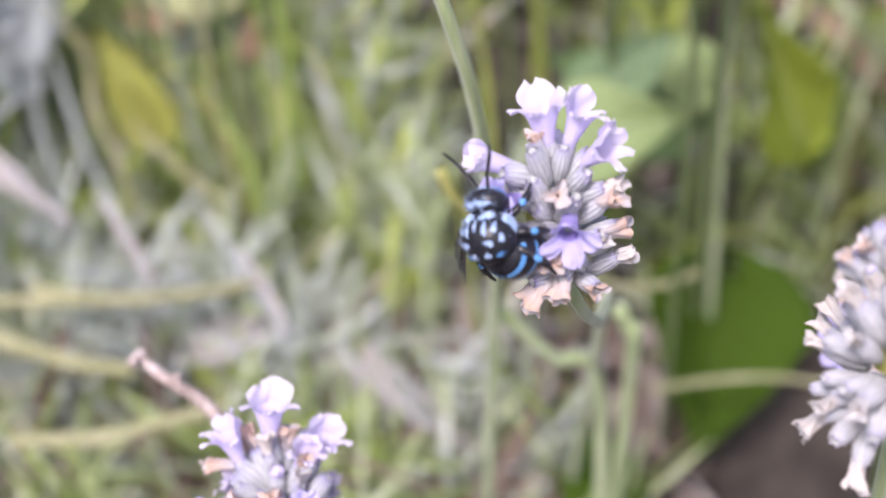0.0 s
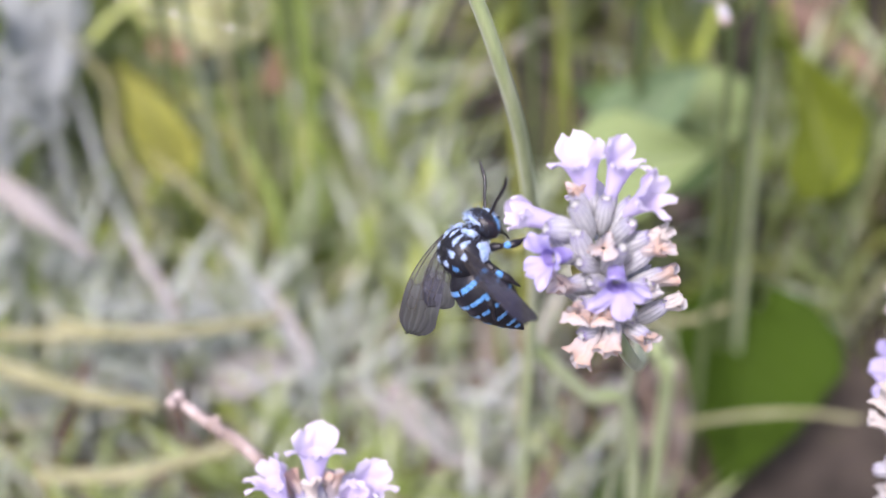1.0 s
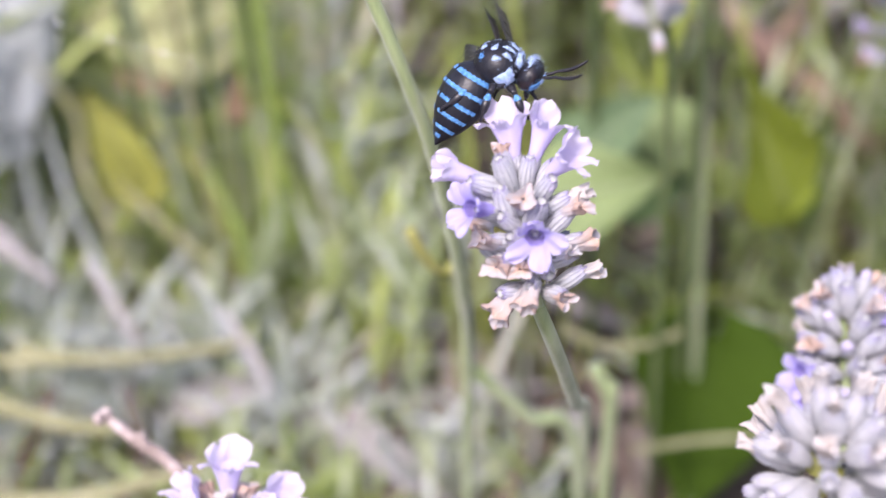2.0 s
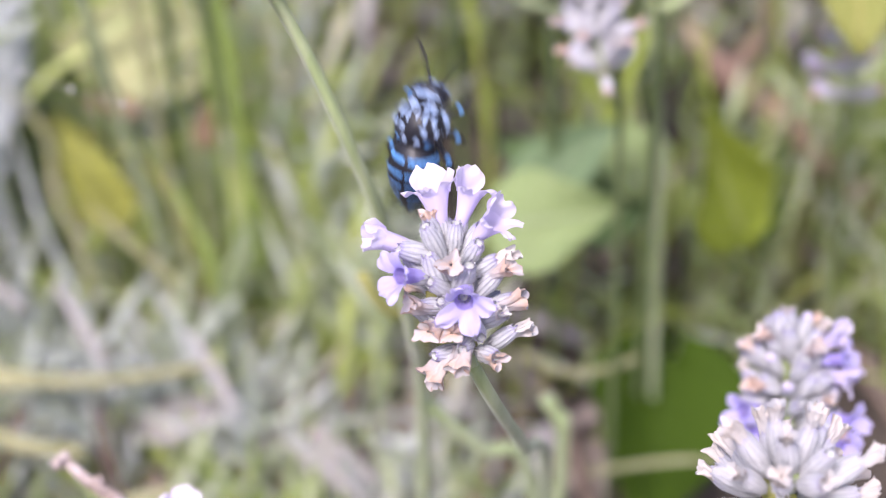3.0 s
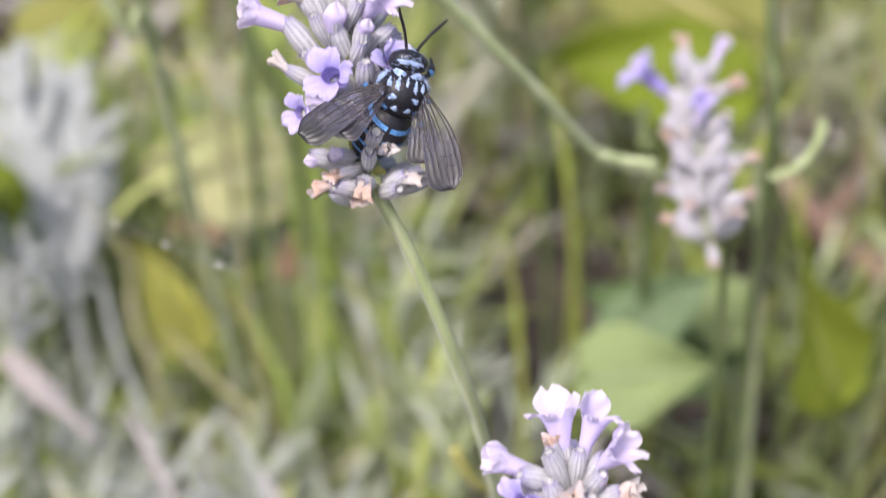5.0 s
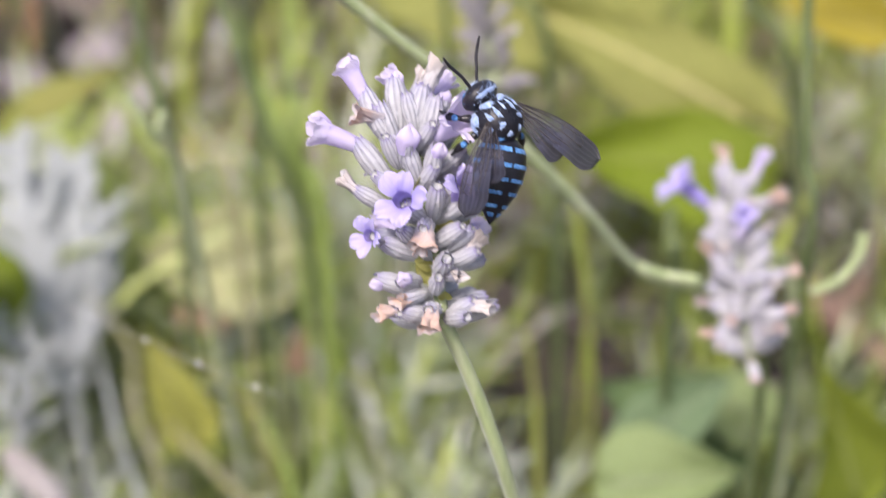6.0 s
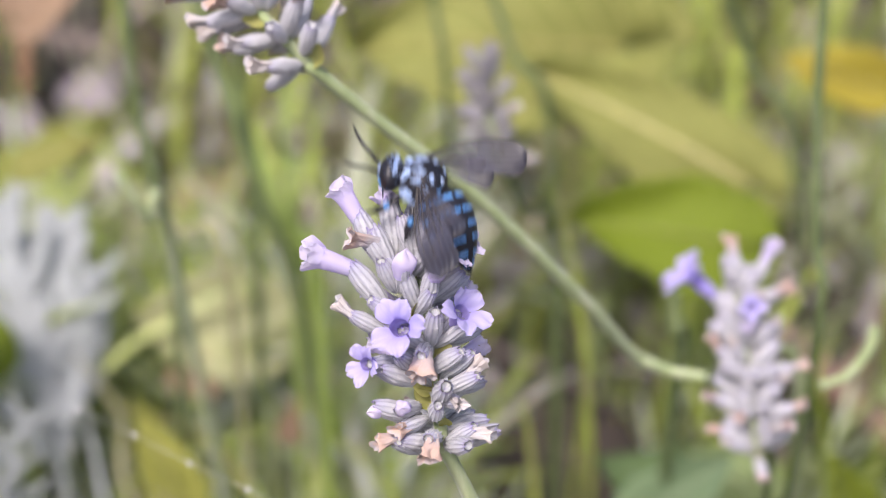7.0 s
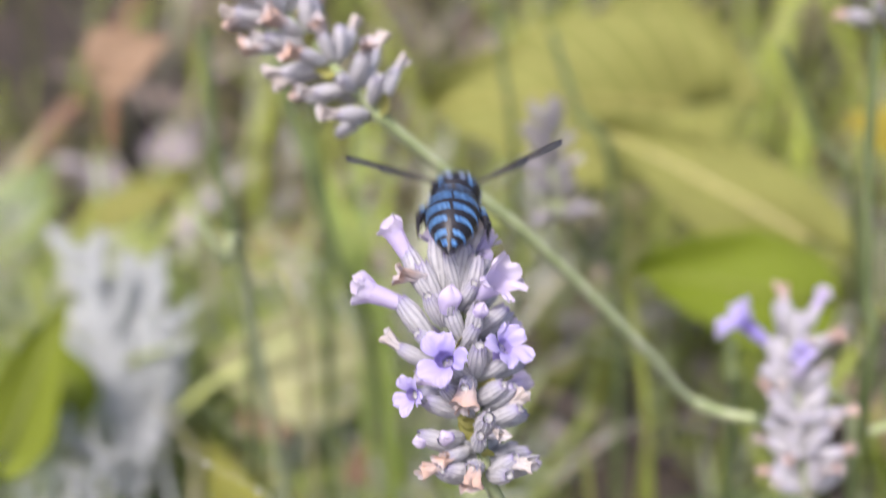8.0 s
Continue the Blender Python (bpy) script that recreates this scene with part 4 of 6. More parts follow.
B.floret((0.00, -1.00, 8.21), (-3.93, 0.50, 15.35), "w", (-.4, -.1, 1), 0.9)
B.floret((0.71, 0.00, 8.21), (0.00, 1.00, 13.92), "w", (.1, 0, 1), 1.0)
B.floret((-0.36, -2.00, 7.50), (-0.50, -4.20, 12.14), "b", (.2, -.8, .6), 0.9)
B.floret((1.07, -2.00, 8.21), (2.86, -4.00, 13.21), "w", (.5, -.7, .4), 0.8)
B.floret((-1.79, -2.00, 7.50), (-5.00, -4.50, 10.35), "c")
B.floret((0.00, -2.00, 6.07), (-0.36, -5.50, 9.64), "w", (-.2, -1, 0), 0.9)
B.floret((1.07, -2.00, 5.71), (2.14, -5.00, 8.21), "v", (.3, -.9, -.2), 1.19)
B.floret((-1.79, -2.00, 5.36), (-6.78, -4.00, 7.50), "v", (-.8, -.7, -.1), 1.12)
B.floret((1.79, -1.00, 6.07), (6.07, -2.50, 10.35), "c")
B.floret((2.50, -1.00, 4.64), (8.21, -2.50, 6.78), "w", (.9, -.4, .1), 0.9)
B.floret((-0.36, -2.00, 3.93), (-2.50, -5.50, 3.21), "c")
B.whorls([(4.0, 6, 66), (6.5, 6, 52), (9.0, 5, 34)], "xcwcoc", size=(0.8, 1.05))
B.floret((1.79, -2.00, 3.21), (3.93, -5.50, 2.50), "w", (.4, -.9, -.2), 0.9)
stalk("dry_twig", [(-0.02910, 0.13306, 0.12210), (-0.03461, 0.13750, 0.12491), (-0.03869, 0.14020, 0.12566), (-0.04188, 0.14289, 0.12644), (-0.04336, 0.14349, 0.12711)], 0.0010, 0.0007, "twig", "brittle grey twig with a withered bud at its end", "twig")
tw = bmesh.new()
for q in ((-0.04336, 0.14349, 0.12711), (-0.04279, 0.14377, 0.12747), (-0.04364, 0.14211, 0.12779), (-0.03774, 0.14031, 0.12584), (-0.03691, 0.13832, 0.12581)):
    ball(tw, q, (0.0009, 0.0008, 0.0011), 6, 8)
tagged(new("withered_bud", mesh_of("withered_bud", tw, "twig")), "withered grey-pink buds on the dry twig", "bud")

C = Spike("lavender stalk gone to grey calyces with white withered petals", (0.06456, 0.12387, -0.00500), (0.04361, 0.09545, 0.16386), Matrix.Rotation(radians(18), 4, "X") @ Matrix.Rotation(radians(2), 4, "Y"), seed=12, dry=True)
C.stem([(0.04361, 0.09545, 0.16386), (0.04924, 0.10325, 0.14698), (0.06456, 0.12387, -0.00500)])
C.core((0, 0, 8), 0.9)
C.whorls([(-1.5, 13, 92), (0.8, 12, 78), (3.0, 11, 64), (5.0, 8, 46)], "cxcxx", size=(0.85, 1.1), start=2.3)
C.whorls([(6.4, 5, 24)], "cxx", size=(0.85, 1.05))
C2 = Spike("lavender stalk with lilac flowers behind the withered one", (0.07417, 0.14804, -0.00500), (0.05722, 0.13059, 0.12877), seed=6)
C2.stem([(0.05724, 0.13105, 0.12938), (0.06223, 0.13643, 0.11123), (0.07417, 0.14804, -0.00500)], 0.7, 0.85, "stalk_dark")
C2.core((-0.5, 0, 16), 0.9)
C2.whorls([(0, 11, 78), (2.5, 11, 72), (5, 11, 66), (7.5, 10, 60), (10, 9, 50), (12, 7, 34), (13.5, 4, 16)], "cccxcbwc", size=(0.7, 0.85), start=1.6)
C2.floret((0.5, -0.5, 13), (4.0, -2.5, 14.5), "o", (.7, -.5, .5), 1.0)
C2.floret((0.5, -0.5, 12), (4.8, -2, 12.5), "v", (.9, -.4, .1), 1.15)
C2.floret((0.5, -0.5, 10), (4.8, -3, 10.5), "o", (.9, -.5, -.1), 1.0)
C2.floret((-0.5, -0.5, 5), (-5.5, -2, 6), "v", (-.8, -.6, .0), 1.2)
C2.floret((-0.5, -0.5, 3), (-5.6, -3, 3), "v", (-.8, -.6, -.2), 1.15)
C2.floret((0.5, -0.5, 4), (5.6, -3, 4.5), "v", (.8, -.6, -.1), 1.2)
C2.floret((0.5, -0.5, 2), (4.6, -4, 1.5), "v", (.6, -.8, -.2), 1.1)
C2.floret((-0.5, -1, 13), (-3.6, -3, 16), "w", (-.6, -.6, .5), 0.9)
C2.floret((0, -1, 12), (1.6, -4.6, 14), "w", (.3, -.9, .2), 0.9)
C2.floret((0, 0, 15), (-0.2, -1, 18.0), "x", (0, -.2, 1), 0.9)
C2.floret((-0.5, -1, 8), (-4.8, -3, 9.5), "w", (-.8, -.5, .1), 0.9)

E = Spike("lavender spike nearly over with one violet flower still open", (0.05648, 0.23610, -0.00500), (0.04336, 0.21549, 0.14660), seed=7, dry=True)
E.stem([(0.04332, 0.21597, 0.14739), (0.04757, 0.22090, 0.13246), (0.05648, 0.23610, -0.00500)], 0.7, 0.85, "stalk_dark")
E.core((-5.5, 0, 33), 0.9)
E.floret((-0.55, 0.00, 0.92), (0.00, -2.50, -2.03), "w", (0, -.5, -.8), 0.71)
E.floret((-0.92, 0.00, 2.77), (-7.67, -2.00, 4.80), "w", (-.9, -.3, .2), 0.71)
E.floret((-1.11, 0.00, 2.31), (-5.36, -4.00, 2.31), "c")
E.floret((-0.92, 0.00, 3.70), (3.42, -3.00, 6.01), "w", (.4, -.8, 0), 0.75)
E.floret((-1.48, 0.00, 7.39), (-8.59, -1.50, 10.16), "w", (-.9, -.3, .1), 0.75)
E.floret((-1.48, 0.00, 7.85), (-4.44, -5.00, 7.21), "w", (-.2, -.9, -.2), 0.79)
E.floret((-1.11, 0.00, 6.93), (5.27, -2.50, 8.78), "w", (.7, -.6, .1), 0.79)
E.floret((-1.48, 0.00, 9.24), (1.57, -5.00, 11.83), "c")
E.floret((-2.03, 0.00, 13.86), (-8.59, -1.50, 18.48), "w", (-.4, -.2, 1), 0.71)
E.floret((-2.03, 0.00, 13.40), (-7.21, -4.00, 15.25), "c")
E.floret((-1.85, 0.00, 13.40), (5.91, -1.50, 15.52), "w", (.8, -.3, .3), 0.79)
E.floret((-2.03, 0.00, 14.78), (-1.66, -5.50, 13.40), "c")
E.floret((-2.03, 0.00, 14.78), (2.22, -3.50, 19.40), "c")
E.floret((-2.59, 0.00, 18.48), (2.49, -1.00, 21.71), "c")
E.floret((-2.96, 0.00, 19.40), (-9.24, -2.00, 21.71), "c")
E.floret((-2.96, 0.00, 19.40), (-3.70, -5.00, 21.25), "b", (0, -.8, .5), 1.1)
E.floret((-3.51, 0.00, 22.18), (-10.16, -1.50, 27.72), "v", (-.85, -.3, .6), 1.74)
E.floret((-3.51, 0.00, 24.02), (-3.51, -5.50, 24.02), "v", (0, -.9, .3), 0.84)
E.floret((-3.97, 0.00, 26.80), (-5.73, -1.50, 34.65), "w", (0, -.1, 1), 0.87)
E.floret((-3.70, 0.00, 26.80), (0.00, -1.00, 32.34), "h", (.3, -.2, 1), 0.96)
E.floret((-3.51, 0.00, 24.95), (1.85, -2.50, 27.26), "w", (.9, -.3, .5), 1.19)
E.floret((-3.97, 0.00, 27.72), (-7.21, -3.50, 32.34), "c")
E.floret((-3.97, 0.00, 25.87), (-2.59, -4.00, 30.49), "c")
E.floret((-2.59, 0.00, 18.48), (-6.28, 4.50, 20.33), "c")
E.floret((-2.13, 0.00, 13.86), (1.11, 4.50, 14.78), "w", (.6, .8, .1), 0.79)
E.floret((-1.48, 0.00, 7.39), (-3.51, 4.50, 9.24), "c")
E.whorls([(1.5, 4, 66), (7.0, 5, 54), (12.5, 5, 48), (17.5, 5, 44), (23.0, 5, 36), (27.0, 4, 24), (4.5, 4, 58), (10.0, 4, 50), (15.0, 4, 45), (20.5, 4, 40)], "cccxcc", (-0.167, 0.0), (0.7, 0.85))

GT = Matrix.Rotation(radians(-35), 4, "X") @ Matrix.Rotation(radians(-45), 4, "Y")
GG = Spike("leaning lavender spike with spent grey calyces", (0.07010, 0.25331, -0.00500), (-0.02856, 0.19822, 0.22084), GT, seed=8, dry=True)
GG.stem([(-0.02886, 0.19836, 0.22107), (-0.01933, 0.20129, 0.21162), (-0.00604, 0.20564, 0.19881), (0.01173, 0.21343, 0.17729), (0.02373, 0.22227, 0.16029), (0.03978, 0.23432, 0.14865), (0.05647, 0.24144, 0.14047), (0.07010, 0.25331, -0.00500)], 0.8, 0.9)
GG.core((0, 0, 30), 0.8)
GG.whorls([(0.5, 5, 78), (4.5, 7, 66), (9.0, 8, 58), (13.5, 8, 54), (18.5, 9, 48), (23, 8, 40), (27.5, 7, 28)], "xcwxcxw", size=(0.85, 1.1))
stalk("side_leaf", [(0.02354, 0.22237, 0.16044), (0.02702, 0.21540, 0.16349), (0.03177, 0.21257, 0.16469)], 0.0011, 0.0008, "stem", "narrow green leaf at a stem joint", "leaf")

F = Spike("faded grey lavender head among yellowish leaves", (0.02769, 0.30675, -0.00500), (0.00089, 0.27557, 0.16671), Matrix.Rotation(radians(-35), 4, "X") @ Matrix.Rotation(radians(-12), 4, "Y"), seed=9, old=True)
F.stem([(0.00087, 0.27585, 0.16717), (0.00719, 0.28450, 0.15264), (0.01676, 0.29721, 0.13039), (0.02769, 0.30675, -0.00500)], 0.7, 0.85, "stalk_dark")
F.core((0, 0, 22), 0.9)
F.whorls([(0, 5, 84), (4, 5, 66), (7, 4, 58), (10, 5, 62), (13, 4, 46), (16, 5, 44), (19, 4, 28)], "cccccx", size=(0.9, 1.1))

HH = Spike("upright lavender stalk with a small spent head", (0.06437, 0.25330, -0.00500), (0.05417, 0.26891, 0.21147), seed=10, dry=True)
HH.stem([(0.05415, 0.26911, 0.21182), (0.05373, 0.25626, 0.19086), (0.05531, 0.24676, 0.16945), (0.05707, 0.24044, 0.14751), (0.06437, 0.25330, -0.00500)], 0.85, 0.95, "stalk_dark")
HH.core((-1.5, 0, 14), 0.9)
HH.whorls([(0.5, 6, 75), (6, 7, 60), (11, 7, 45), (14, 5, 20)], "wwcwo")
II = Spike("faded lavender head above the fallen branch", (0.12119, 0.27383, -0.00500), (0.10090, 0.25175, 0.11838), seed=11, dry=True)
II.stem([(0.10092, 0.25210, 0.11885), (0.12119, 0.27383, -0.00500)], 0.7, 0.85, "stalk_dark")
II.core((-0.5, 0, 20), 0.9)
II.whorls([(1, 7, 75), (6, 8, 65), (11, 8, 55), (16, 7, 40)], "ccwcwo")

# ---- stems without heads in view, further back ----
stalk("forked_shoot", [(0.05361, 0.22435, 0.15535), (0.05828, 0.22548, 0.15711), (0.06170, 0.22794, 0.16089), (0.06249, 0.22994, 0.16395)], 0.0008, 0.0010, "stem", "small curved green shoot at a stem joint", "shoot")
stalk("upright_stem", [(-0.05266, 0.31049, -0.00500), (-0.05814, 0.25383, 0.15865), (-0.05996, 0.24476, 0.16969), (-0.06428, 0.24344, 0.17900)], 0.0010, 0.0008, "stem", "thin green stalk leaning over the litter", "stem")
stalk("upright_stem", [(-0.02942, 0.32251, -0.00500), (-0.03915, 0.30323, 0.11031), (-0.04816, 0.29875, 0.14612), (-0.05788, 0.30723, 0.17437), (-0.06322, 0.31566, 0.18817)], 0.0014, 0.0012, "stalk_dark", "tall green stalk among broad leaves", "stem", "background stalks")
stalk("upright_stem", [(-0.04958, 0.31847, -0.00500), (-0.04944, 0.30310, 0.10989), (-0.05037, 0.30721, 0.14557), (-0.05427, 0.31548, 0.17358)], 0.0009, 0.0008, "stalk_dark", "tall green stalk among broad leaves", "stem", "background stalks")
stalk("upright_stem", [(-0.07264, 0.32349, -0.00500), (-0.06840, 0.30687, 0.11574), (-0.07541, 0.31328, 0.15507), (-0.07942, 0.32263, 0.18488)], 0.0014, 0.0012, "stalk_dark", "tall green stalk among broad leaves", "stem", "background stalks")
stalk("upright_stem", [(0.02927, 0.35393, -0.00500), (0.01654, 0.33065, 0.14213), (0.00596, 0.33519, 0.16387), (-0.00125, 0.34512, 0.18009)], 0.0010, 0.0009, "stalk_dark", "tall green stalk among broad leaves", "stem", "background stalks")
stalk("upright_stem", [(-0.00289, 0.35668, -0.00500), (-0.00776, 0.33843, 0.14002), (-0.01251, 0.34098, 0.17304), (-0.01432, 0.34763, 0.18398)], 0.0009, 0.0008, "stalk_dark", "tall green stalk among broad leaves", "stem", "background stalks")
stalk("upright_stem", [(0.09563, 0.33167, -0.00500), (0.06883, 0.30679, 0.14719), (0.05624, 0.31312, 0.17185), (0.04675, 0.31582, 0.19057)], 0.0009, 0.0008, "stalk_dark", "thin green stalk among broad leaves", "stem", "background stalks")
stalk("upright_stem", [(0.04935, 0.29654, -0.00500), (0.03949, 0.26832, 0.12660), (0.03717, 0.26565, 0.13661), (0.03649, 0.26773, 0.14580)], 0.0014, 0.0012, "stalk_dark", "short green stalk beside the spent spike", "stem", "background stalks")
stalk("lying_stalk", [(0.03177, 0.22834, 0.07024), (0.03939, 0.22794, 0.06516), (0.04970, 0.22974, 0.06330), (0.05810, 0.23214, 0.06465)], 0.0010, 0.0008, "straw_green", "pale bent stalk lying over the leaves", "stem")
stalk("lying_stalk", [(-0.10838, 0.24644, 0.04885), (-0.08009, 0.24536, 0.04901), (-0.05949, 0.24523, 0.05002), (-0.03884, 0.24602, 0.05226)], 0.0017, 0.0013, "straw_green", "pale bent stalk lying over the litter", "stem")
stalk("lying_stalk", [(-0.10867, 0.23314, 0.05624), (-0.08674, 0.22769, 0.05052), (-0.07576, 0.22536, 0.04814), (-0.06474, 0.22419, 0.04718)], 0.0026, 0.0016, "straw_green", "yellowish bent blade lying over the litter", "stem")
stalk("lying_stalk", [(-0.08799, 0.20491, 0.04639), (-0.06927, 0.20463, 0.04683), (-0.05516, 0.20637, 0.04952), (-0.04340, 0.20781, 0.05177)], 0.0020, 0.0013, "straw_green", "pale bent stalk lying over the litter", "stem")
stalk("lying_stalk", [(-0.09028, 0.24774, 0.05113), (-0.07490, 0.24557, 0.04913), (-0.05946, 0.24544, 0.04961), (-0.04398, 0.24612, 0.05108)], 0.0018, 0.0012, "straw_green", "pale bent stalk lying over the litter", "stem")
stalk("lying_stalk", [(0.04812, 0.22285, 0.03840), (0.06326, 0.22376, 0.04013), (0.07584, 0.22364, 0.04051), (0.08837, 0.22224, 0.03933)], 0.0009, 0.0007, "straw_green", "pale green stalk across a dark leaf", "stem")


def arching_blade(pts, wide, material, label):
    """A long narrow leaf bent over: thick in the middle, pointed at its free end, rooted past its last point."""
    line = [Vector(p) for p in pts]
    root = line[-1] + (line[-1] - line[-2]) * 0.8
    line.append(Vector((root.x, root.y, -0.004)))
    bm = tube(bmesh.new(), [p - line[-1] for p in line], [0.15 * wide, 0.8 * wide, wide, 0.9 * wide, 0.5 * wide], 10, 26, flat=0.3, wide=(0.8, -0.4, 0.4))
    ob = tagged(new("arching_blade", mesh_of("arching_blade", bm, material)), label, "grass blade", "arching blades")
    ob.location = line[-1]


arching_blade([(-0.0938, 0.311, 0.0801), (-0.0908, 0.3063, 0.0681), (-0.0871, 0.2988, 0.0577), (-0.0808, 0.2888, 0.0473), (-0.0716, 0.2748, 0.0346)], 0.0013, "silver", "silvery narrow leaf bent over the litter")
arching_blade([(-0.0896, 0.310, 0.0790), (-0.0779, 0.3117, 0.0753), (-0.0665, 0.3120, 0.0698), (-0.0565, 0.309, 0.0603), (-0.0480, 0.2974, 0.0489)], 0.0019, "bract", "yellow-olive narrow leaf arching over an olive one")
arching_blade([(-0.0777, 0.3001, 0.0651), (-0.0689, 0.2952, 0.0580), (-0.0601, 0.2903, 0.0508), (-0.0490, 0.2827, 0.0420)], 0.0019, "straw_green", "pale green narrow leaf leaning on an olive one")
arching_blade([(-0.0580, 0.3096, 0.0736), (-0.0524, 0.3042, 0.0617), (-0.0476, 0.2981, 0.0537), (-0.0436, 0.2920, 0.0456)], 0.0021, "fresh_blade", "fresh green narrow leaf")
arching_blade([(-0.0567, 0.2700, 0.0625), (-0.0476, 0.2605, 0.0528), (-0.0418, 0.2523, 0.0439), (-0.0348, 0.2465, 0.0364)], 0.0013, "silver", "silvery narrow leaf bent over the litter")
arching_blade([(-0.0290, 0.3275, 0.0839), (-0.0310, 0.3227, 0.0717), (-0.0350, 0.3169, 0.0582), (-0.0379, 0.3035, 0.0442)], 0.0019, "fresh_blade", "fresh green narrow leaf")
arching_blade([(-0.0268, 0.3265, 0.0828), (-0.0229, 0.3224, 0.0717), (-0.0182, 0.3172, 0.0593), (-0.0148, 0.3108, 0.0493)], 0.0021, "fresh_blade", "fresh green narrow leaf")
arching_blade([(-0.0979, 0.3227, 0.0847), (-0.0863, 0.3167, 0.0715), (-0.0851, 0.3090, 0.0576), (-0.0780, 0.2987, 0.0469)], 0.0017, "straw_green", "pale green narrow leaf beside the silvery plant")
arching_blade([(-0.0718, 0.3565, 0.1685), (-0.0624, 0.3431, 0.1544), (-0.0532, 0.33, 0.1407), (-0.0442, 0.3171, 0.1273), (-0.0361, 0.3051, 0.1154)], 0.0022, "fresh_blade", "long green leaf blade leaning past the flower")
arching_blade([(-0.0436, 0.3496, 0.1654), (-0.046, 0.3383, 0.1545), (-0.0453, 0.3259, 0.1417), (-0.0419, 0.313, 0.1283)], 0.0016, "fresh_blade", "long green leaf blade leaning past the flower")
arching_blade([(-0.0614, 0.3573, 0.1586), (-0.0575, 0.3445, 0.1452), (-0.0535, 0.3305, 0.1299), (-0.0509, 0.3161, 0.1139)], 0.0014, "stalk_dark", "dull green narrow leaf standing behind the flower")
arching_blade([(-0.0813, 0.316, 0.1402), (-0.074, 0.3093, 0.137), (-0.0649, 0.3021, 0.1329), (-0.0548, 0.294, 0.1275)], 0.0011, "straw_green", "thin pale stalk leaning behind the flower")
branch_line = [(0.08518, 0.34855, 0.08442), (0.09701, 0.33867, 0.07251), (0.10897, 0.33257, 0.06537), (0.12387, 0.32353, 0.05465), (0.13722, 0.31360, 0.04274)]
branch = tagged(empty("fallen_branch", branch_line[0]), "pinkish-brown fallen branch on the ground", "branch")
rel = [Vector(q) - Vector(branch_line[0]) for q in branch_line]
part("limb", tube(bmesh.new(), rel, [0.0030, 0.0046, 0.0040, 0.0052], 12, 40, ridges=5, depth=0.07), "bark", branch)
part("side_twig", tube(bmesh.new(), [rel[1], rel[1] + Vector((0.008, 0.004, 0.010)), rel[1] + Vector((0.013, 0.012, 0.016))], [0.0020, 0.0009], 8, 10), "bark", branch)
part("broken_stub", tube(bmesh.new(), [rel[3], rel[3] + Vector((-0.004, 0.003, 0.006)), rel[3] + Vector((-0.006, 0.004, 0.010))], [0.0026, 0.0018], 8, 8), "bark", branch)

for q in (
    ((-0.09503, 0.25947, 0.07794), (-0.08763, 0.25451, 0.07207), (-0.07957, 0.25033, 0.06717)),
    ((-0.07317, 0.25416, 0.07201), (-0.06707, 0.24763, 0.06420), (-0.06160, 0.24112, 0.05639)),
    ((-0.04321, 0.24625, 0.06312), (-0.03648, 0.23971, 0.05531), (-0.03225, 0.23403, 0.04848)),
    ((-0.02042, 0.22975, 0.04356), (-0.01174, 0.22556, 0.03866), (-0.00061, 0.21891, 0.03082)),
    ((-0.05122, 0.23051, 0.04369), (-0.04172, 0.23267, 0.04657), (-0.03225, 0.23403, 0.04848)),
):
    line = smooth_line(q, 5)
    bm = tube(bmesh.new(), [p - line[0] for p in line], [0.0006, 0.0016, 0.0018, 0.0008], 10, 14, flat=0.22, wide=(1, -0.3, 0.4))
    dry = tagged(new("dry_leaf", mesh_of("dry_leaf", bm, "pale_dry")), "whitish dry narrow leaf lying slantwise on the stems", "leaf", "dry narrow leaves")
    dry.location = line[0]

# ---- broad leaves behind ----
broad_leaf("broad_leaf", (0.03009, 0.25656, 0.08332), (0.05599, 0.25188, 0.09154), (-0.1, -0.7, 0.7), 0.024, "leaf_pale", "pale green heart-shaped leaf lit from above", seed=1)
broad_leaf("broad_leaf", (0.03527, 0.27262, 0.08024), (0.05588, 0.27532, 0.09819), (0.1, -0.7, 0.7), 0.016, "leaf_sage", "bluish green leaf over a pale one", seed=27, blunt=True)
broad_leaf("broad_leaf", (0.08584, 0.26573, 0.07452), (0.07629, 0.26948, 0.10443), (0.1, -0.6, 0.8), 0.024, "leaf_green", "fresh green pointed leaf near the branch", seed=2)
broad_leaf("broad_leaf", (0.07181, 0.25573, 0.04215), (0.06139, 0.22319, 0.01397), (0.1, -0.7, 0.7), 0.040, "leaf_deep", "large deep green leaf with shade put into its colour", seed=3)
broad_leaf("broad_leaf", (0.09436, 0.25877, 0.16749), (0.09433, 0.23073, 0.14180), (0, -0.8, 0.6), 0.024, "leaf_yellow", "hanging yellow-green pointed leaf", seed=4, blunt=True)
broad_leaf("broad_leaf", (0.04126, 0.40207, 0.13982), (-0.03485, 0.39646, 0.13875), (0.1, -0.75, 0.65), 0.053, "leaf_yellow", "large yellow-green leaf standing upright", seed=5, blunt=True)
broad_leaf("broad_leaf", (0.0737, 0.36904, 0.11493), (0.01352, 0.38043, 0.14218), (-0.1, -0.75, 0.65), 0.0285, "leaf_yellow", "large yellow-green leaf with a paler vein", seed=6, blunt=True, rib="rib_pale")
broad_leaf("broad_leaf", (0.06862, 0.33898, 0.11348), (0.02287, 0.33843, 0.12133), (-0.2, -0.7, 0.7), 0.0302, "leaf_lime", "bright green round leaf under yellowish ones", seed=7, blunt=True)
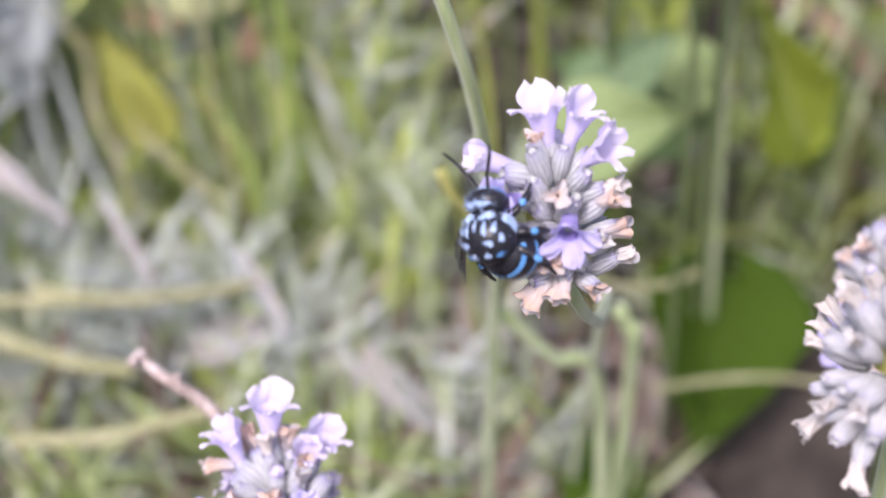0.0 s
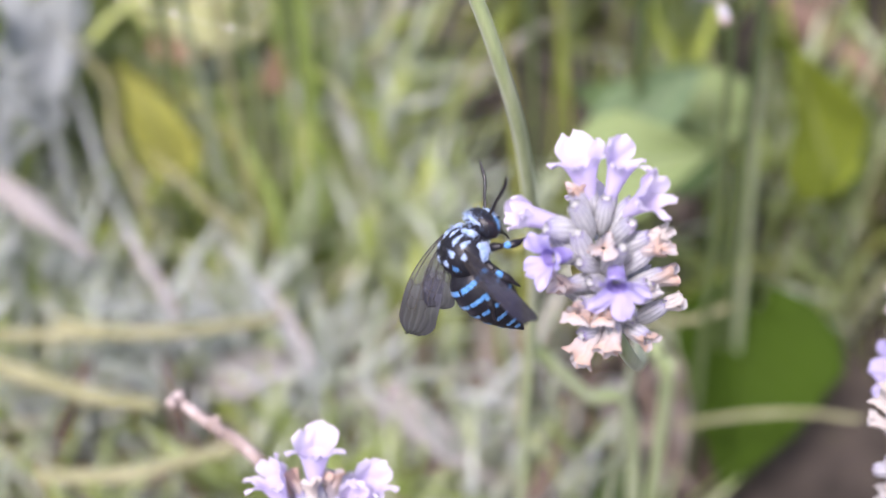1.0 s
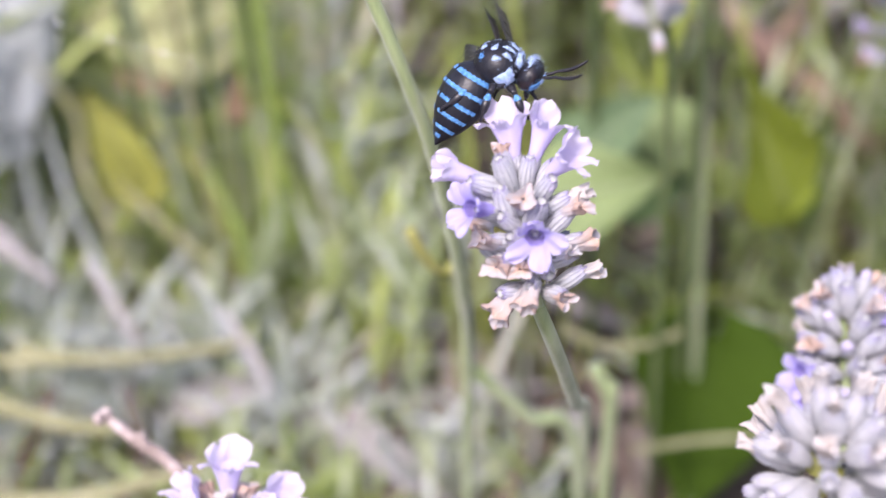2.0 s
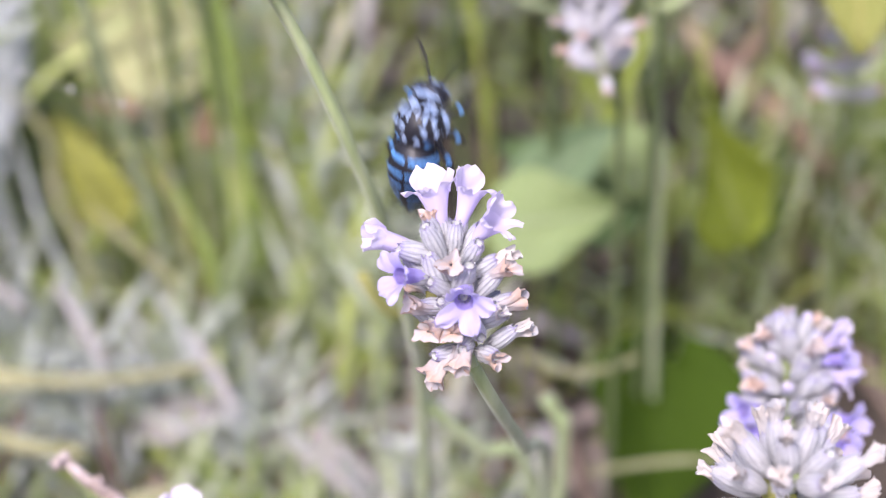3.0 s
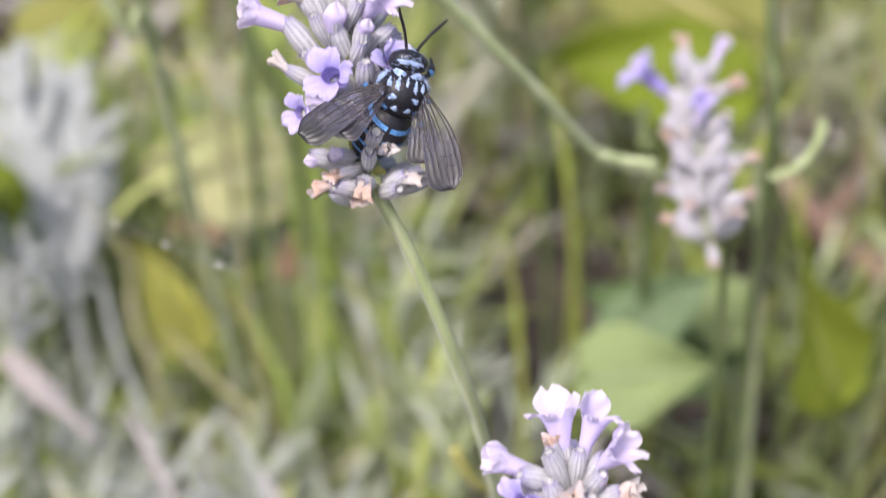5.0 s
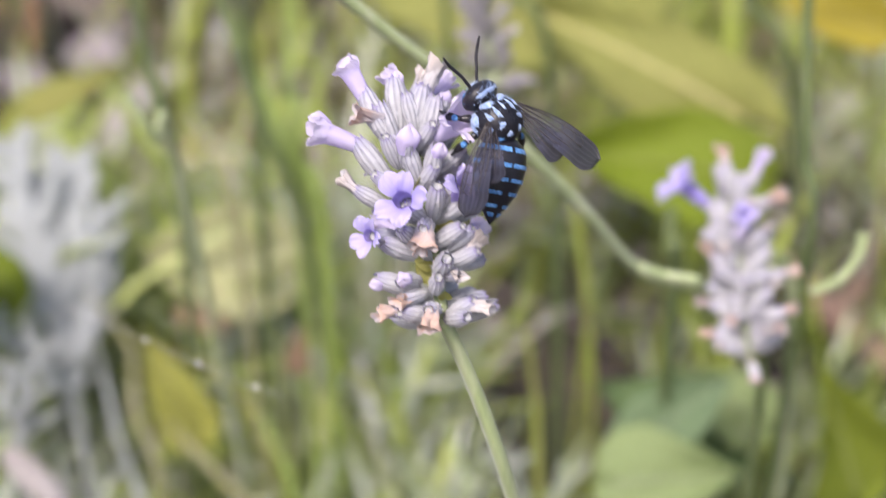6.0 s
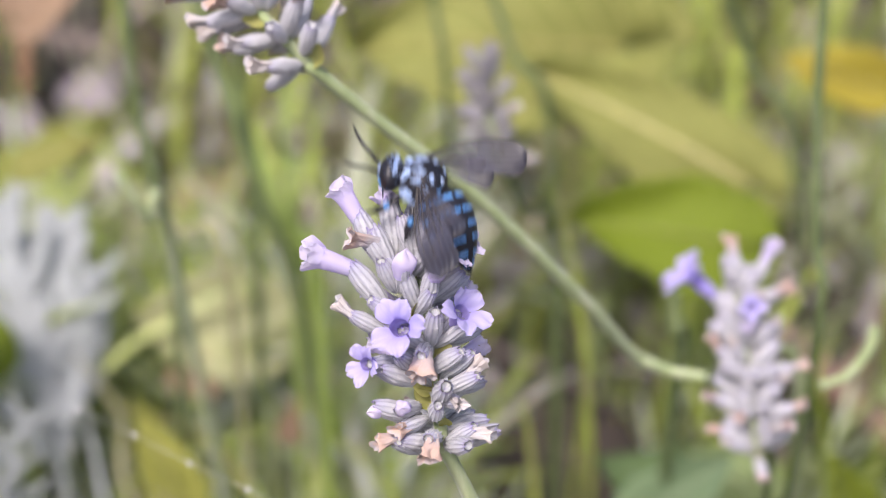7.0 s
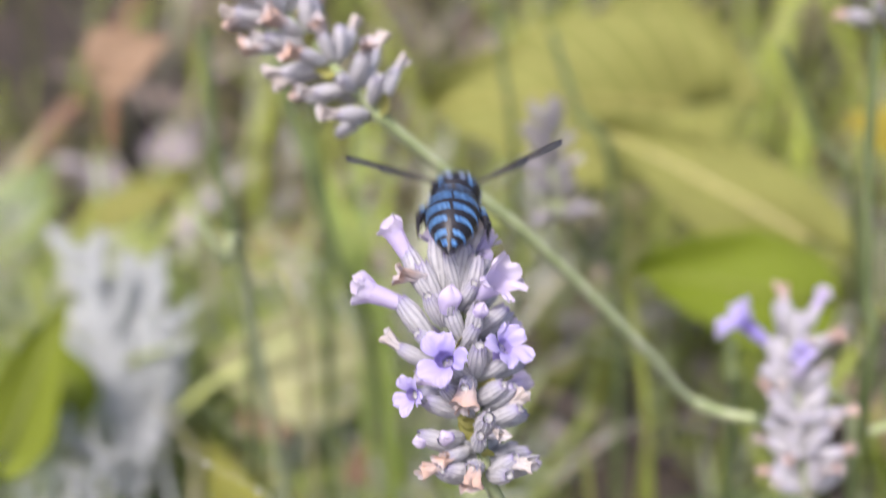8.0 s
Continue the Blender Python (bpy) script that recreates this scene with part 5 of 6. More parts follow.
broad_leaf("broad_leaf", (-0.04973, 0.33896, 0.08223), (-0.08427, 0.33456, 0.08877), (0.1, -0.75, 0.65), 0.030, "leaf_grey", "pale grey-green round leaf", seed=8, blunt=True)
broad_leaf("broad_leaf", (-0.12530, 0.29206, 0.08719), (-0.11039, 0.30471, 0.12448), (0.2, -0.7, 0.7), 0.019, "leaf_green", "fresh green leaf beside silver foliage", seed=9)
broad_leaf("broad_leaf", (0.11989, 0.41484, 0.12385), (0.08820, 0.41218, 0.13331), (0, -0.8, 0.6), 0.019, "leaf_gold", "golden yellow fading leaf", seed=10, blunt=True)
broad_leaf("broad_leaf", (-0.06790, 0.29873, 0.05894), (-0.07984, 0.30541, 0.08418), (-0.1, -0.6, 0.8), 0.015, "leaf_olive", "small dull olive leaf", seed=11)
broad_leaf("broad_leaf", (0.06857, 0.29063, 0.07443), (0.04845, 0.29269, 0.08792), (0, -0.7, 0.7), 0.018, "leaf_pale", "pale green leaf behind the flower", seed=12)
broad_leaf("broad_leaf", (-0.11308, 0.34691, 0.12301), (-0.08939, 0.34484, 0.13454), (0, -0.7, 0.7), 0.010, "leaf_yellow", "small yellowish olive leaf on the litter", seed=13)
broad_leaf("broad_leaf", (-0.04212, 0.29658, 0.08116), (-0.04060, 0.29572, 0.09351), (0, -0.7, 0.7), 0.006, "leaf_rust", "small rusty brown leaf", seed=14)
broad_leaf("broad_leaf", (-0.07236, 0.32758, 0.07810), (-0.06230, 0.32259, 0.07244), (0, -0.6, 0.8), 0.012, "leaf_rust", "small orange fallen leaf", seed=15)
broad_leaf("broad_leaf", (-0.11998, 0.37810, 0.14951), (-0.10227, 0.38357, 0.15804), (0, -0.6, 0.8), 0.022, "leaf_rust", "peach-coloured fallen leaf on soil", seed=16)
broad_leaf("broad_leaf", (-0.01923, 0.24548, 0.02770), (0.00921, 0.22137, 0.02318), (0.1, -0.5, 0.8), 0.011, "leaf_dry", "curled grey fallen leaf", seed=17, curl=0.3)
broad_leaf("broad_leaf", (-0.05518, 0.25392, 0.02466), (-0.03576, 0.25848, 0.03101), (0, -0.5, 0.8), 0.011, "leaf_dry", "grey fallen leaf on the litter", seed=18, curl=0.3)
broad_leaf("broad_leaf", (-0.10243, 0.26779, 0.07501), (-0.07924, 0.25047, 0.06673), (0, -0.5, 0.8), 0.006, "leaf_dry", "long whitish dry leaf", seed=19)
broad_leaf("broad_leaf", (-0.11243, 0.30919, 0.08978), (-0.12395, 0.31882, 0.10543), (0.2, -0.7, 0.7), 0.014, "leaf_lime", "green leaf beside the silver foliage", seed=20)

broad_leaf("broad_leaf", (0.0219, 0.43148, 0.14936), (0.0643, 0.41715, 0.1362), (0, -0.75, 0.65), 0.0328, "leaf_yellow", "yellowish leaf behind two larger ones", seed=22, blunt=True)
broad_leaf("broad_leaf", (0.06248, 0.29217, 0.06513), (0.02929, 0.29392, 0.08183), (-0.1, -0.7, 0.7), 0.030, "leaf_cool", "cool green leaf below the spent spike", seed=23)
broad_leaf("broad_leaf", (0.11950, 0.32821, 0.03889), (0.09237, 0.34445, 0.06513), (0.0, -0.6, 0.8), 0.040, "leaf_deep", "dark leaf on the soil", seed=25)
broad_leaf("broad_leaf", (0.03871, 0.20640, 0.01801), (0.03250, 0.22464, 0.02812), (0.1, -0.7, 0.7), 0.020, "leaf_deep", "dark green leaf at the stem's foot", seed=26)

broad_leaf("broad_leaf", (-0.1266, 0.3587, 0.0428), (-0.1067, 0.3653, 0.0516), (0, -0.7, 0.7), 0.020, "leaf_lime", "bright green leaf low at the edge of the bed", seed=28)
broad_leaf("broad_leaf", (-0.165, 0.607, 0.012), (-0.150, 0.642, 0.022), (0, -0.6, 0.8), 0.024, "leaf_mauve", "mauve-grey dead leaf on dark soil", seed=31, curl=0.3)
broad_leaf("broad_leaf", (-0.119, 0.441, 0.022), (-0.106, 0.488, 0.030), (0, -0.6, 0.8), 0.024, "leaf_mauve", "mauve-grey dead leaf between the stems", seed=32, curl=0.3)
broad_leaf("broad_leaf", (-0.190, 0.578, 0.020), (-0.163, 0.544, 0.030), (0, -0.6, 0.8), 0.020, "leaf_mauve", "mauve-grey dead leaf on dark soil", seed=33, curl=0.3)
broad_leaf("broad_leaf", (-0.105, 0.517, 0.006), (-0.088, 0.560, 0.012), (0, -0.6, 0.8), 0.024, "leaf_rust", "brown dead leaf flat on the soil", seed=34, curl=0.2)
broad_leaf("broad_leaf", (-0.160, 0.478, 0.045), (-0.130, 0.526, 0.056), (0, -0.6, 0.8), 0.018, "leaf_olive", "narrow olive leaf above the soil", seed=35)
broad_leaf("broad_leaf", (-0.186, 0.445, 0.055), (-0.179, 0.500, 0.065), (0.1, -0.6, 0.8), 0.034, "leaf_pale", "pale green leaf at the edge of the bed", seed=36)
for q in (((-0.202, 0.530, 0.036), (-0.202, 0.565, 0.042), (-0.201, 0.605, 0.040)), ((-0.199, 0.655, 0.036), (-0.203, 0.70, 0.044), (-0.209, 0.75, 0.040))):
    stalk("dead_stem", [(q[0][0] + 0.002, q[0][1] - 0.03, -0.004), *q], 0.0035, 0.0042, "rust_stem", "reddish-brown dead stem over dark soil", "stem", "dead stems")


def silver_plant(foot, leaves, label):
    """A tuft of felted leaves cut into blunt lobes; leaves: base, tip, lobes a side, half width."""
    ob = tagged(empty("silver_foliage", foot), label, "foliage plant")
    f0 = Vector(foot)
    part("stem", tube(bmesh.new(), [(0, 0, 0), (Vector(leaves[0][0]) - f0) * 0.5 + Vector((0.002, 0, 0)), Vector(leaves[0][0]) - f0], [0.0016, 0.0013], 8, 12), "silver", ob)
    for k, (base, tip, lobes, half) in enumerate(leaves):
        a, b = Vector(base) - f0, Vector(tip) - f0
        d = b - a
        across = d.normalized().cross(Vector((0.1, -0.8, 0.6))).normalized()
        out = across.cross(d.normalized())
        rnd = random.Random(70 + k)
        line = [a, a + d * 0.35 + across * 0.003 * math.sin(k), a + d * 0.7 + out * 0.003, b]
        bm = tube(bmesh.new(), line, [0.4 * half, 0.8 * half, 0.9 * half, 0.55 * half, 0.12 * half], 10, 18, flat=0.2, wide=across)
        spine = smooth_line(line, 20)
        for n in range(lobes):
            p = spine[4 + round(13 * n / max(1, lobes - 1))]
            for side in (-1, 1):
                ln = d.length * rnd.uniform(0.18, 0.30) * (1.1 - 0.5 * n / lobes)
                e = (d.normalized() * rnd.uniform(0.9, 1.3) + across * side * rnd.uniform(0.7, 1.0) + out * rnd.uniform(-0.3, 0.3)).normalized()
                tube(bm, [p, p + e * ln * 0.55, p + e * ln + d.normalized() * ln * 0.25], [0.35 * half, 0.5 * half, 0.45 * half, 0.15 * half], 8, 9, flat=0.25, wide=across)
        part("silver_leaf", bm, "silver", ob)


silver_plant((-0.1000, 0.3050, -0.005), [((-0.1010, 0.3117, 0.069), (-0.1190, 0.3440, 0.116), 5, 0.0046), ((-0.0990, 0.3125, 0.069), (-0.1030, 0.3470, 0.110), 5, 0.0052),
             ((-0.1034, 0.3040, 0.066), (-0.1153, 0.3048, 0.0887), 3, 0.0026), ((-0.1020, 0.3100, 0.060), (-0.1120, 0.3420, 0.108), 4, 0.0044), ((-0.0985, 0.3110, 0.062), (-0.0945, 0.3390, 0.100), 4, 0.0034)],
             "silvery felted plant with blunt lobed leaves")
silver_plant((-0.1137, 0.2787, -0.005), [((-0.1050, 0.2750, 0.070), (-0.0945, 0.2738, 0.105), 3, 0.0017), ((-0.1060, 0.2740, 0.068), (-0.1009, 0.2710, 0.100), 3, 0.0016)],
             "small silvery leaf tuft low down")

# a strand of spider silk with dew on it
th = [(-0.06936, 0.20971, 0.15801), (-0.05630, 0.20120, 0.15869), (-0.04400, 0.19265, 0.15930), (-0.03170, 0.18450, 0.16057)]
silk = tagged(empty("spider_silk", th[0]), "slack strand of spider silk with dew drops", "silk")
part("strand", tube(bmesh.new(), [Vector(p) - Vector(th[0]) for p in th], [0.000025, 0.000025], 5, 24), "thread", silk)
for k, p in enumerate(smooth_line(th, 9)[1:-1:2]):
    part("dew_drop", ball(bmesh.new(), p - Vector(th[0]), (0.0003, 0.0003, 0.00033), 8, 10), "thread", silk)


# ---- the bee ----
BM = 0.00116


def body_sheet(bm, length, prof, squash=0.92, nu=32, nv=16, v0=0.0, v1=1.0, bulge=0.0, u0=0.0, u1=1.0, closed=True, rag=0.0):
    """Part of a round body along -y: prof gives its radius from 0 to 1; u runs round from the back's left to right."""
    def fn(u, v):
        s = v0 + (v1 - v0) * v
        k = s * (len(prof) - 1)
        i = min(int(k), len(prof) - 2)
        r = prof[i] + (prof[i + 1] - prof[i]) * (k - i) + bulge
        q = 2 * math.pi * (u0 + (u1 - u0) * u)
        e = rag * math.sin(37 * q + 5 * v) * (abs(2 * v - 1))
        return Vector((r * math.sin(q), -length * (s + e), r * squash * math.cos(q))) * BM
    return grid_mesh(bm, nu, nv, fn, closed)


def pad_on(size, where, w, l, turn, thick=0.10):
    """A patch of short dense hair on an ellipsoid of that size, at the direction where."""
    d = Vector(where).normalized()
    rx, ry, rz = size
    ref = Vector((0, 1, 0)) if abs(d.y) < 0.9 else Vector((0, 0, 1))
    a = (ref - d * ref.dot(d)).normalized()
    b = d.cross(a)
    a, b = a * math.cos(turn) + b * math.sin(turn), b * math.cos(turn) - a * math.sin(turn)
    bm = bmesh.new()

    def fn(u, v):
        q = 2 * math.pi * u
        rag = 1 + 0.22 * math.sin(3 * q + 9 * w + 4 * l) + 0.14 * math.sin(7 * q + 3 * w) + 0.07 * math.sin(13 * q)
        p = d + a * (l * v * math.cos(q) * rag) + b * (w * v * math.sin(q) * rag)
        p.normalize()
        lift = 1 + thick * math.sqrt(max(0.0, 1 - v * v)) - 0.02 * v
        return Vector((p.x * rx, p.y * ry, p.z * rz)) * lift * BM

    return grid_mesh(bm, 18, 5, fn, closed=True)


def hair_tuft(bm, size, where, spread, count, length, seed):
    """Loose hairs standing out of an ellipsoid."""
    rnd = random.Random(seed)
    for _ in range(count):
        p = (Vector(where).normalized() + Vector((rnd.gauss(0, spread), rnd.gauss(0, spread), rnd.gauss(0, spread)))).normalized()
        c = Vector((p.x * size[0], p.y * size[1], p.z * size[2])) * BM
        o = (p + Vector((rnd.gauss(0, 0.4), rnd.gauss(0, 0.4), rnd.gauss(0, 0.4)))).normalized() * length * rnd.uniform(0.6, 1.2) * BM
        w = p.cross(Vector((rnd.random(), rnd.random(), rnd.random()))).normalized() * 0.03 * BM
        bm.faces.new([bm.verts.new(c - w), bm.verts.new(c + w), bm.verts.new(c + o)])
    return bm


bee = tagged(empty("cuckoo_bee", (0, 0, 0)), "black cuckoo bee with azure bands and pale blue hair spots", "bee")

# thorax with its pale hair spots
TH = (2.5, 2.38, 2.22)
thorax = part("thorax", hair_tuft(ball(bmesh.new(), (0, 0, 0), [s * BM for s in TH], 16, 24), TH, (0, 0, 1), 1.2, 700, 0.28, 1), "shell", bee)


def hair_patch(w, l, x, y, z, turn, fur, parent, size, seed):
    bm = hair_tuft(pad_on(size, (x, y, z), 0.92 * w, 0.86 * l, turn, 0.05), size, (x, y, z), min(w, l) * 0.6, 34, 0.2, seed)
    part("hair_patch", bm, fur, parent)


for s in (-1, 1):
    hair_patch(0.11, 0.40, s * 0.36, 0.42, 0.85, -0.15 * s, "fur_pale", thorax, TH, 11)
    hair_patch(0.12, 0.30, s * 0.66, 0.40, 0.62, -0.45 * s, "fur_pale", thorax, TH, 12)
    hair_patch(0.22, 0.14, s * 0.46, -0.14, 0.86, -0.5 * s, "fur_pale", thorax, TH, 13)
    hair_patch(0.13, 0.24, s * 0.82, -0.02, 0.52, 0.1 * s, "fur_pale", thorax, TH, 14)
    hair_patch(0.15, 0.17, s * 0.26, -0.60, 0.75, 0.2 * s, "fur_pale", thorax, TH, 15)
    hair_patch(0.15, 0.14, s * 0.62, -0.62, 0.48, 0.0, "fur_blue", thorax, TH, 16)
    part("side_hair", hair_tuft(pad_on(TH, (s * 0.85, 0.45, -0.25), 0.38, 0.46, 0.3 * s, 0.12), TH, (s * 0.85, 0.45, -0.25), 0.24, 160, 0.5, 5), "fur_pale", thorax, "pale blue hair on the flank")
    part("collar_hair", hair_tuft(pad_on(TH, (s * 0.4, 0.9, 0.45), 0.36, 0.17, 0.25 * s, 0.12), TH, (s * 0.4, 0.9, 0.45), 0.2, 40, 0.4, 6), "fur_pale", thorax)
hair_patch(0.06, 0.34, 0.0, 0.55, 0.85, 0.0, "fur_pale", thorax, TH, 17)

# head
HD = (1.95, 1.2, 1.6)
head = part("head", ball(bmesh.new(), (0, 0, 0), [s * BM for s in HD], 14, 22), "shell", bee, m=pose(0, 2.95 * BM, -0.5 * BM, -28, 0, 0))
for s in (-1, 1):
    part("compound_eye", ball(bmesh.new(), Vector((s * 1.42, 0.1, -0.1)) * BM, (0.5 * BM, 0.72 * BM, 1.05 * BM), 12, 14), "eye", head)
    pts = [Vector((s * 0.45, 0.95, 0.45)), Vector((s * 0.75, 1.6, 1.0)), Vector((s * 0.95, 1.9, 1.4))]
    ant = part("antenna", tube(bmesh.new(), [p * BM for p in pts], [0.17 * BM, 0.15 * BM], 8, 8), "leg", head)
    fl = [Vector((s * 0.95, 1.9, 1.4)), Vector((s * 1.45, 2.7, 2.0)), Vector((s * 2.0, 3.3, 2.7)), Vector((s * 2.4, 3.7, 3.5))]
    part("flagellum", tube(bmesh.new(), [p * BM for p in fl], [0.14 * BM, 0.17 * BM, 0.16 * BM, 0.10 * BM], 8, 22, ridges=0), "leg", ant)
    part("cheek_hair", hair_tuft(pad_on(HD, (s * 0.55, 0.75, -0.25), 0.42, 0.6, 0.0, 0.10), HD, (s * 0.55, 0.75, -0.2), 0.3, 60, 0.35, 8), "fur_blue", head)
    part("brow_hair", hair_tuft(pad_on(HD, (s * 0.3, -0.5, 0.85), 0.5, 0.2, 0.0, 0.10), HD, (s * 0.3, -0.4, 0.9), 0.3, 80, 0.45, 9), "fur_pale", head)
part("face_hair", hair_tuft(pad_on(HD, (0, 0.95, 0.15), 0.28, 0.5, 0.0, 0.12), HD, (0, 1, 0.1), 0.3, 90, 0.35, 7), "fur_pale", head, "pale blue hair on the face")
part("mandible", tube(bmesh.new(), [Vector((-0.7, 0.5, -1.3)) * BM, Vector((-0.2, 0.9, -1.8)) * BM, Vector((0.3, 0.9, -1.85)) * BM, Vector((0.7, 0.5, -1.3)) * BM], [0.22 * BM, 0.2 * BM], 8, 12), "leg", head)
part("tongue", tube(bmesh.new(), [Vector((0, 0.6, -1.5)) * BM, Vector((0, 1.1, -2.4)) * BM, Vector((0, 1.2, -3.2)) * BM], [0.14 * BM, 0.06 * BM], 6, 10), "leg", head)

# abdomen of six overlapping rings, each with its azure band
PROF = (0.9, 1.9, 2.35, 2.52, 2.56, 2.48, 2.3, 2.03, 1.65, 1.18, 0.62, 0.08)
LEN = 8.6
abdomen = part("waist", ball(bmesh.new(), (0, 0, 0), (0.7 * BM, 0.9 * BM, 0.7 * BM), 8, 12), "shell", bee)
cuts = (0.0, 0.19, 0.36, 0.52, 0.67, 0.82, 1.0)
for k in range(6):
    bm = body_sheet(bmesh.new(), LEN, PROF, v0=cuts[k], v1=min(1.0, cuts[k + 1] + 0.012), nv=8, bulge=0.05 * (6 - k) / 6, nu=36)
    ring = part("tergite", bm, "shell", abdomen)
    gap = (0.012, 0.006, 0.010, 0.028, 0.034, 0.04)[k]
    a0, a1 = cuts[k] + 0.64 * (cuts[k + 1] - cuts[k]), cuts[k] + 0.91 * (cuts[k + 1] - cuts[k])
    for s in (-1, 1):
        if k == 5:
            a0, a1 = cuts[5] + 0.25 * 0.18, cuts[5] + 0.5 * 0.18
        bm = body_sheet(bmesh.new(), LEN, PROF, v0=a0, v1=a1, nv=4, nu=18, bulge=0.05 * (6 - k) / 6 + 0.06, u0=s * gap, u1=s * (0.30 if k < 5 else 0.16), closed=False, rag=0.006)
        part("azure_band", bm, "fur_blue", ring, "band of azure hair")

# legs
def leg(side, y, reach, back, drop):
    hip = Vector((side * 1.2, y, -1.5))
    knee = Vector((side * (1.9 + reach * 0.5), y + back * 0.45, -1.6 - drop * 0.1))
    ankle = Vector((side * (1.8 + reach), y + back * 1.0, -1.9 - drop * 0.75))
    toe = Vector((side * (1.6 + reach * 1.1), y + back * 1.35, -1.9 - drop * 1.25))
    femur = part("leg", tube(bmesh.new(), [p * BM for p in (hip, hip.lerp(knee, 0.5) + Vector((0, 0, 0.15)), knee)], [0.3 * BM, 0.42 * BM, 0.26 * BM], 10, 12), "leg", bee)
    part("tibia", tube(bmesh.new(), [p * BM for p in (knee, knee.lerp(ankle, 0.6) + Vector((side * 0.12, 0, 0)), ankle)], [0.24 * BM, 0.42 * BM, 0.3 * BM], 10, 12), "leg", femur)
    a, b = knee.lerp(ankle, 0.12) + Vector((side * 0.1, 0, 0.06)), knee.lerp(ankle, 0.55) + Vector((side * 0.16, 0, 0.06))
    part("blue_leg_patch", tube(bmesh.new(), [p * BM for p in (a, a.lerp(b, 0.5), b)], [0.2 * BM, 0.38 * BM, 0.26 * BM], 8, 8), "fur_blue", femur)
    part("tarsus", tube(bmesh.new(), [p * BM for p in (ankle, ankle.lerp(toe, 0.5) + Vector((0, 0, 0.1)), toe)], [0.22 * BM, 0.12 * BM], 8, 12), "leg", femur)


for s in (-1, 1):
    leg(s, 1.2, 1.0, 1.8, 1.6)
    leg(s, 0.1, 1.7, -0.6, 2.2)
    leg(s, -1.0, 1.5, -2.6, 1.8)


# wings
def wing(side, length, chord, y0, base):
    bm = bmesh.new()

    def outline(t):
        lead = 0.10 * math.sin(math.pi * t) + 0.02
        trail = -chord / length * (0.16 + 0.92 * t ** 0.8) * (1 if t < 0.8 else math.sqrt(max(0.0, 1 - ((t - 0.8) / 0.2) ** 2)) * 0.9 + 0.1)
        lead *= 1 if t < 0.85 else math.sqrt(max(0.0, 1 - ((t - 0.85) / 0.15) ** 2))
        if t > 0.86:
            lead -= 0.10 * ((t - 0.86) / 0.14) ** 2
        return lead * length, trail * length

    def fn(u, v):
        a, b = outline(v)
        y = a + (b - a) * u
        z = 0.006 * math.sin(30 * u + 4 * v) * math.sqrt(u) * v + 0.3 * v * v - 0.45 * u * v + 0.015 * math.sin(17 * v + 9 * u)
        return Vector((side * length * v, y + y0, z)) * BM

    grid_mesh(bm, 36, 30, fn)
    w = part("wing", bm, "wing", bee, "smoky translucent wing", m=base)
    for u, v0, v1 in ((0.0, 0.0, 0.92), (0.1, 0.0, 0.7), (0.3, 0.0, 0.78), (0.55, 0.0, 0.72), (0.78, 0.0, 0.6)):
        pts = [fn(max(0.0, min(1.0, u + 0.10 * math.sin(4 * q * u))), v0 + (v1 - v0) * q) + Vector((0, 0, 0.02 * BM)) for q in (0, 0.25, 0.5, 0.75, 1)]
        part("vein", tube(bmesh.new(), pts, [0.075 * BM, 0.035 * BM], 6, 16), "vein", w)
    for v, ua, ub in ((0.5, 0.0, 0.35), (0.62, 0.08, 0.55), (0.72, 0.1, 0.4), (0.4, 0.3, 0.6)):
        pts = [fn(ua + (ub - ua) * q, v + 0.05 * math.sin(3 * q)) + Vector((0, 0, 0.02 * BM)) for q in (0, 0.5, 1)]
        part("vein", tube(bmesh.new(), pts, [0.04 * BM, 0.035 * BM], 6, 8), "vein", w)
    return w


def wing_pose(side, sweep, lift, twist, hind=False):
    y = -0.35 if hind else 0.55
    z = 1.05 if hind else 1.25
    return pose(side * 1.95 * BM, y * BM, z * BM) @ Matrix.Rotation(radians(-side * sweep), 4, "Z") @ Matrix.Rotation(radians(-side * lift), 4, "Y") @ Matrix.Rotation(radians(twist), 4, "X")


fore_r, fore_l = wing(1, 9.6, 3.1, 0.0, wing_pose(1, 45, 10, 0)), wing(-1, 9.6, 3.1, 0.0, wing_pose(-1, 45, 10, 0))
hind_r, hind_l = wing(1, 5.8, 2.9, 0.0, wing_pose(1, 60, 5, 0, True)), wing(-1, 5.8, 2.9, 0.0, wing_pose(-1, 60, 5, 0, True))


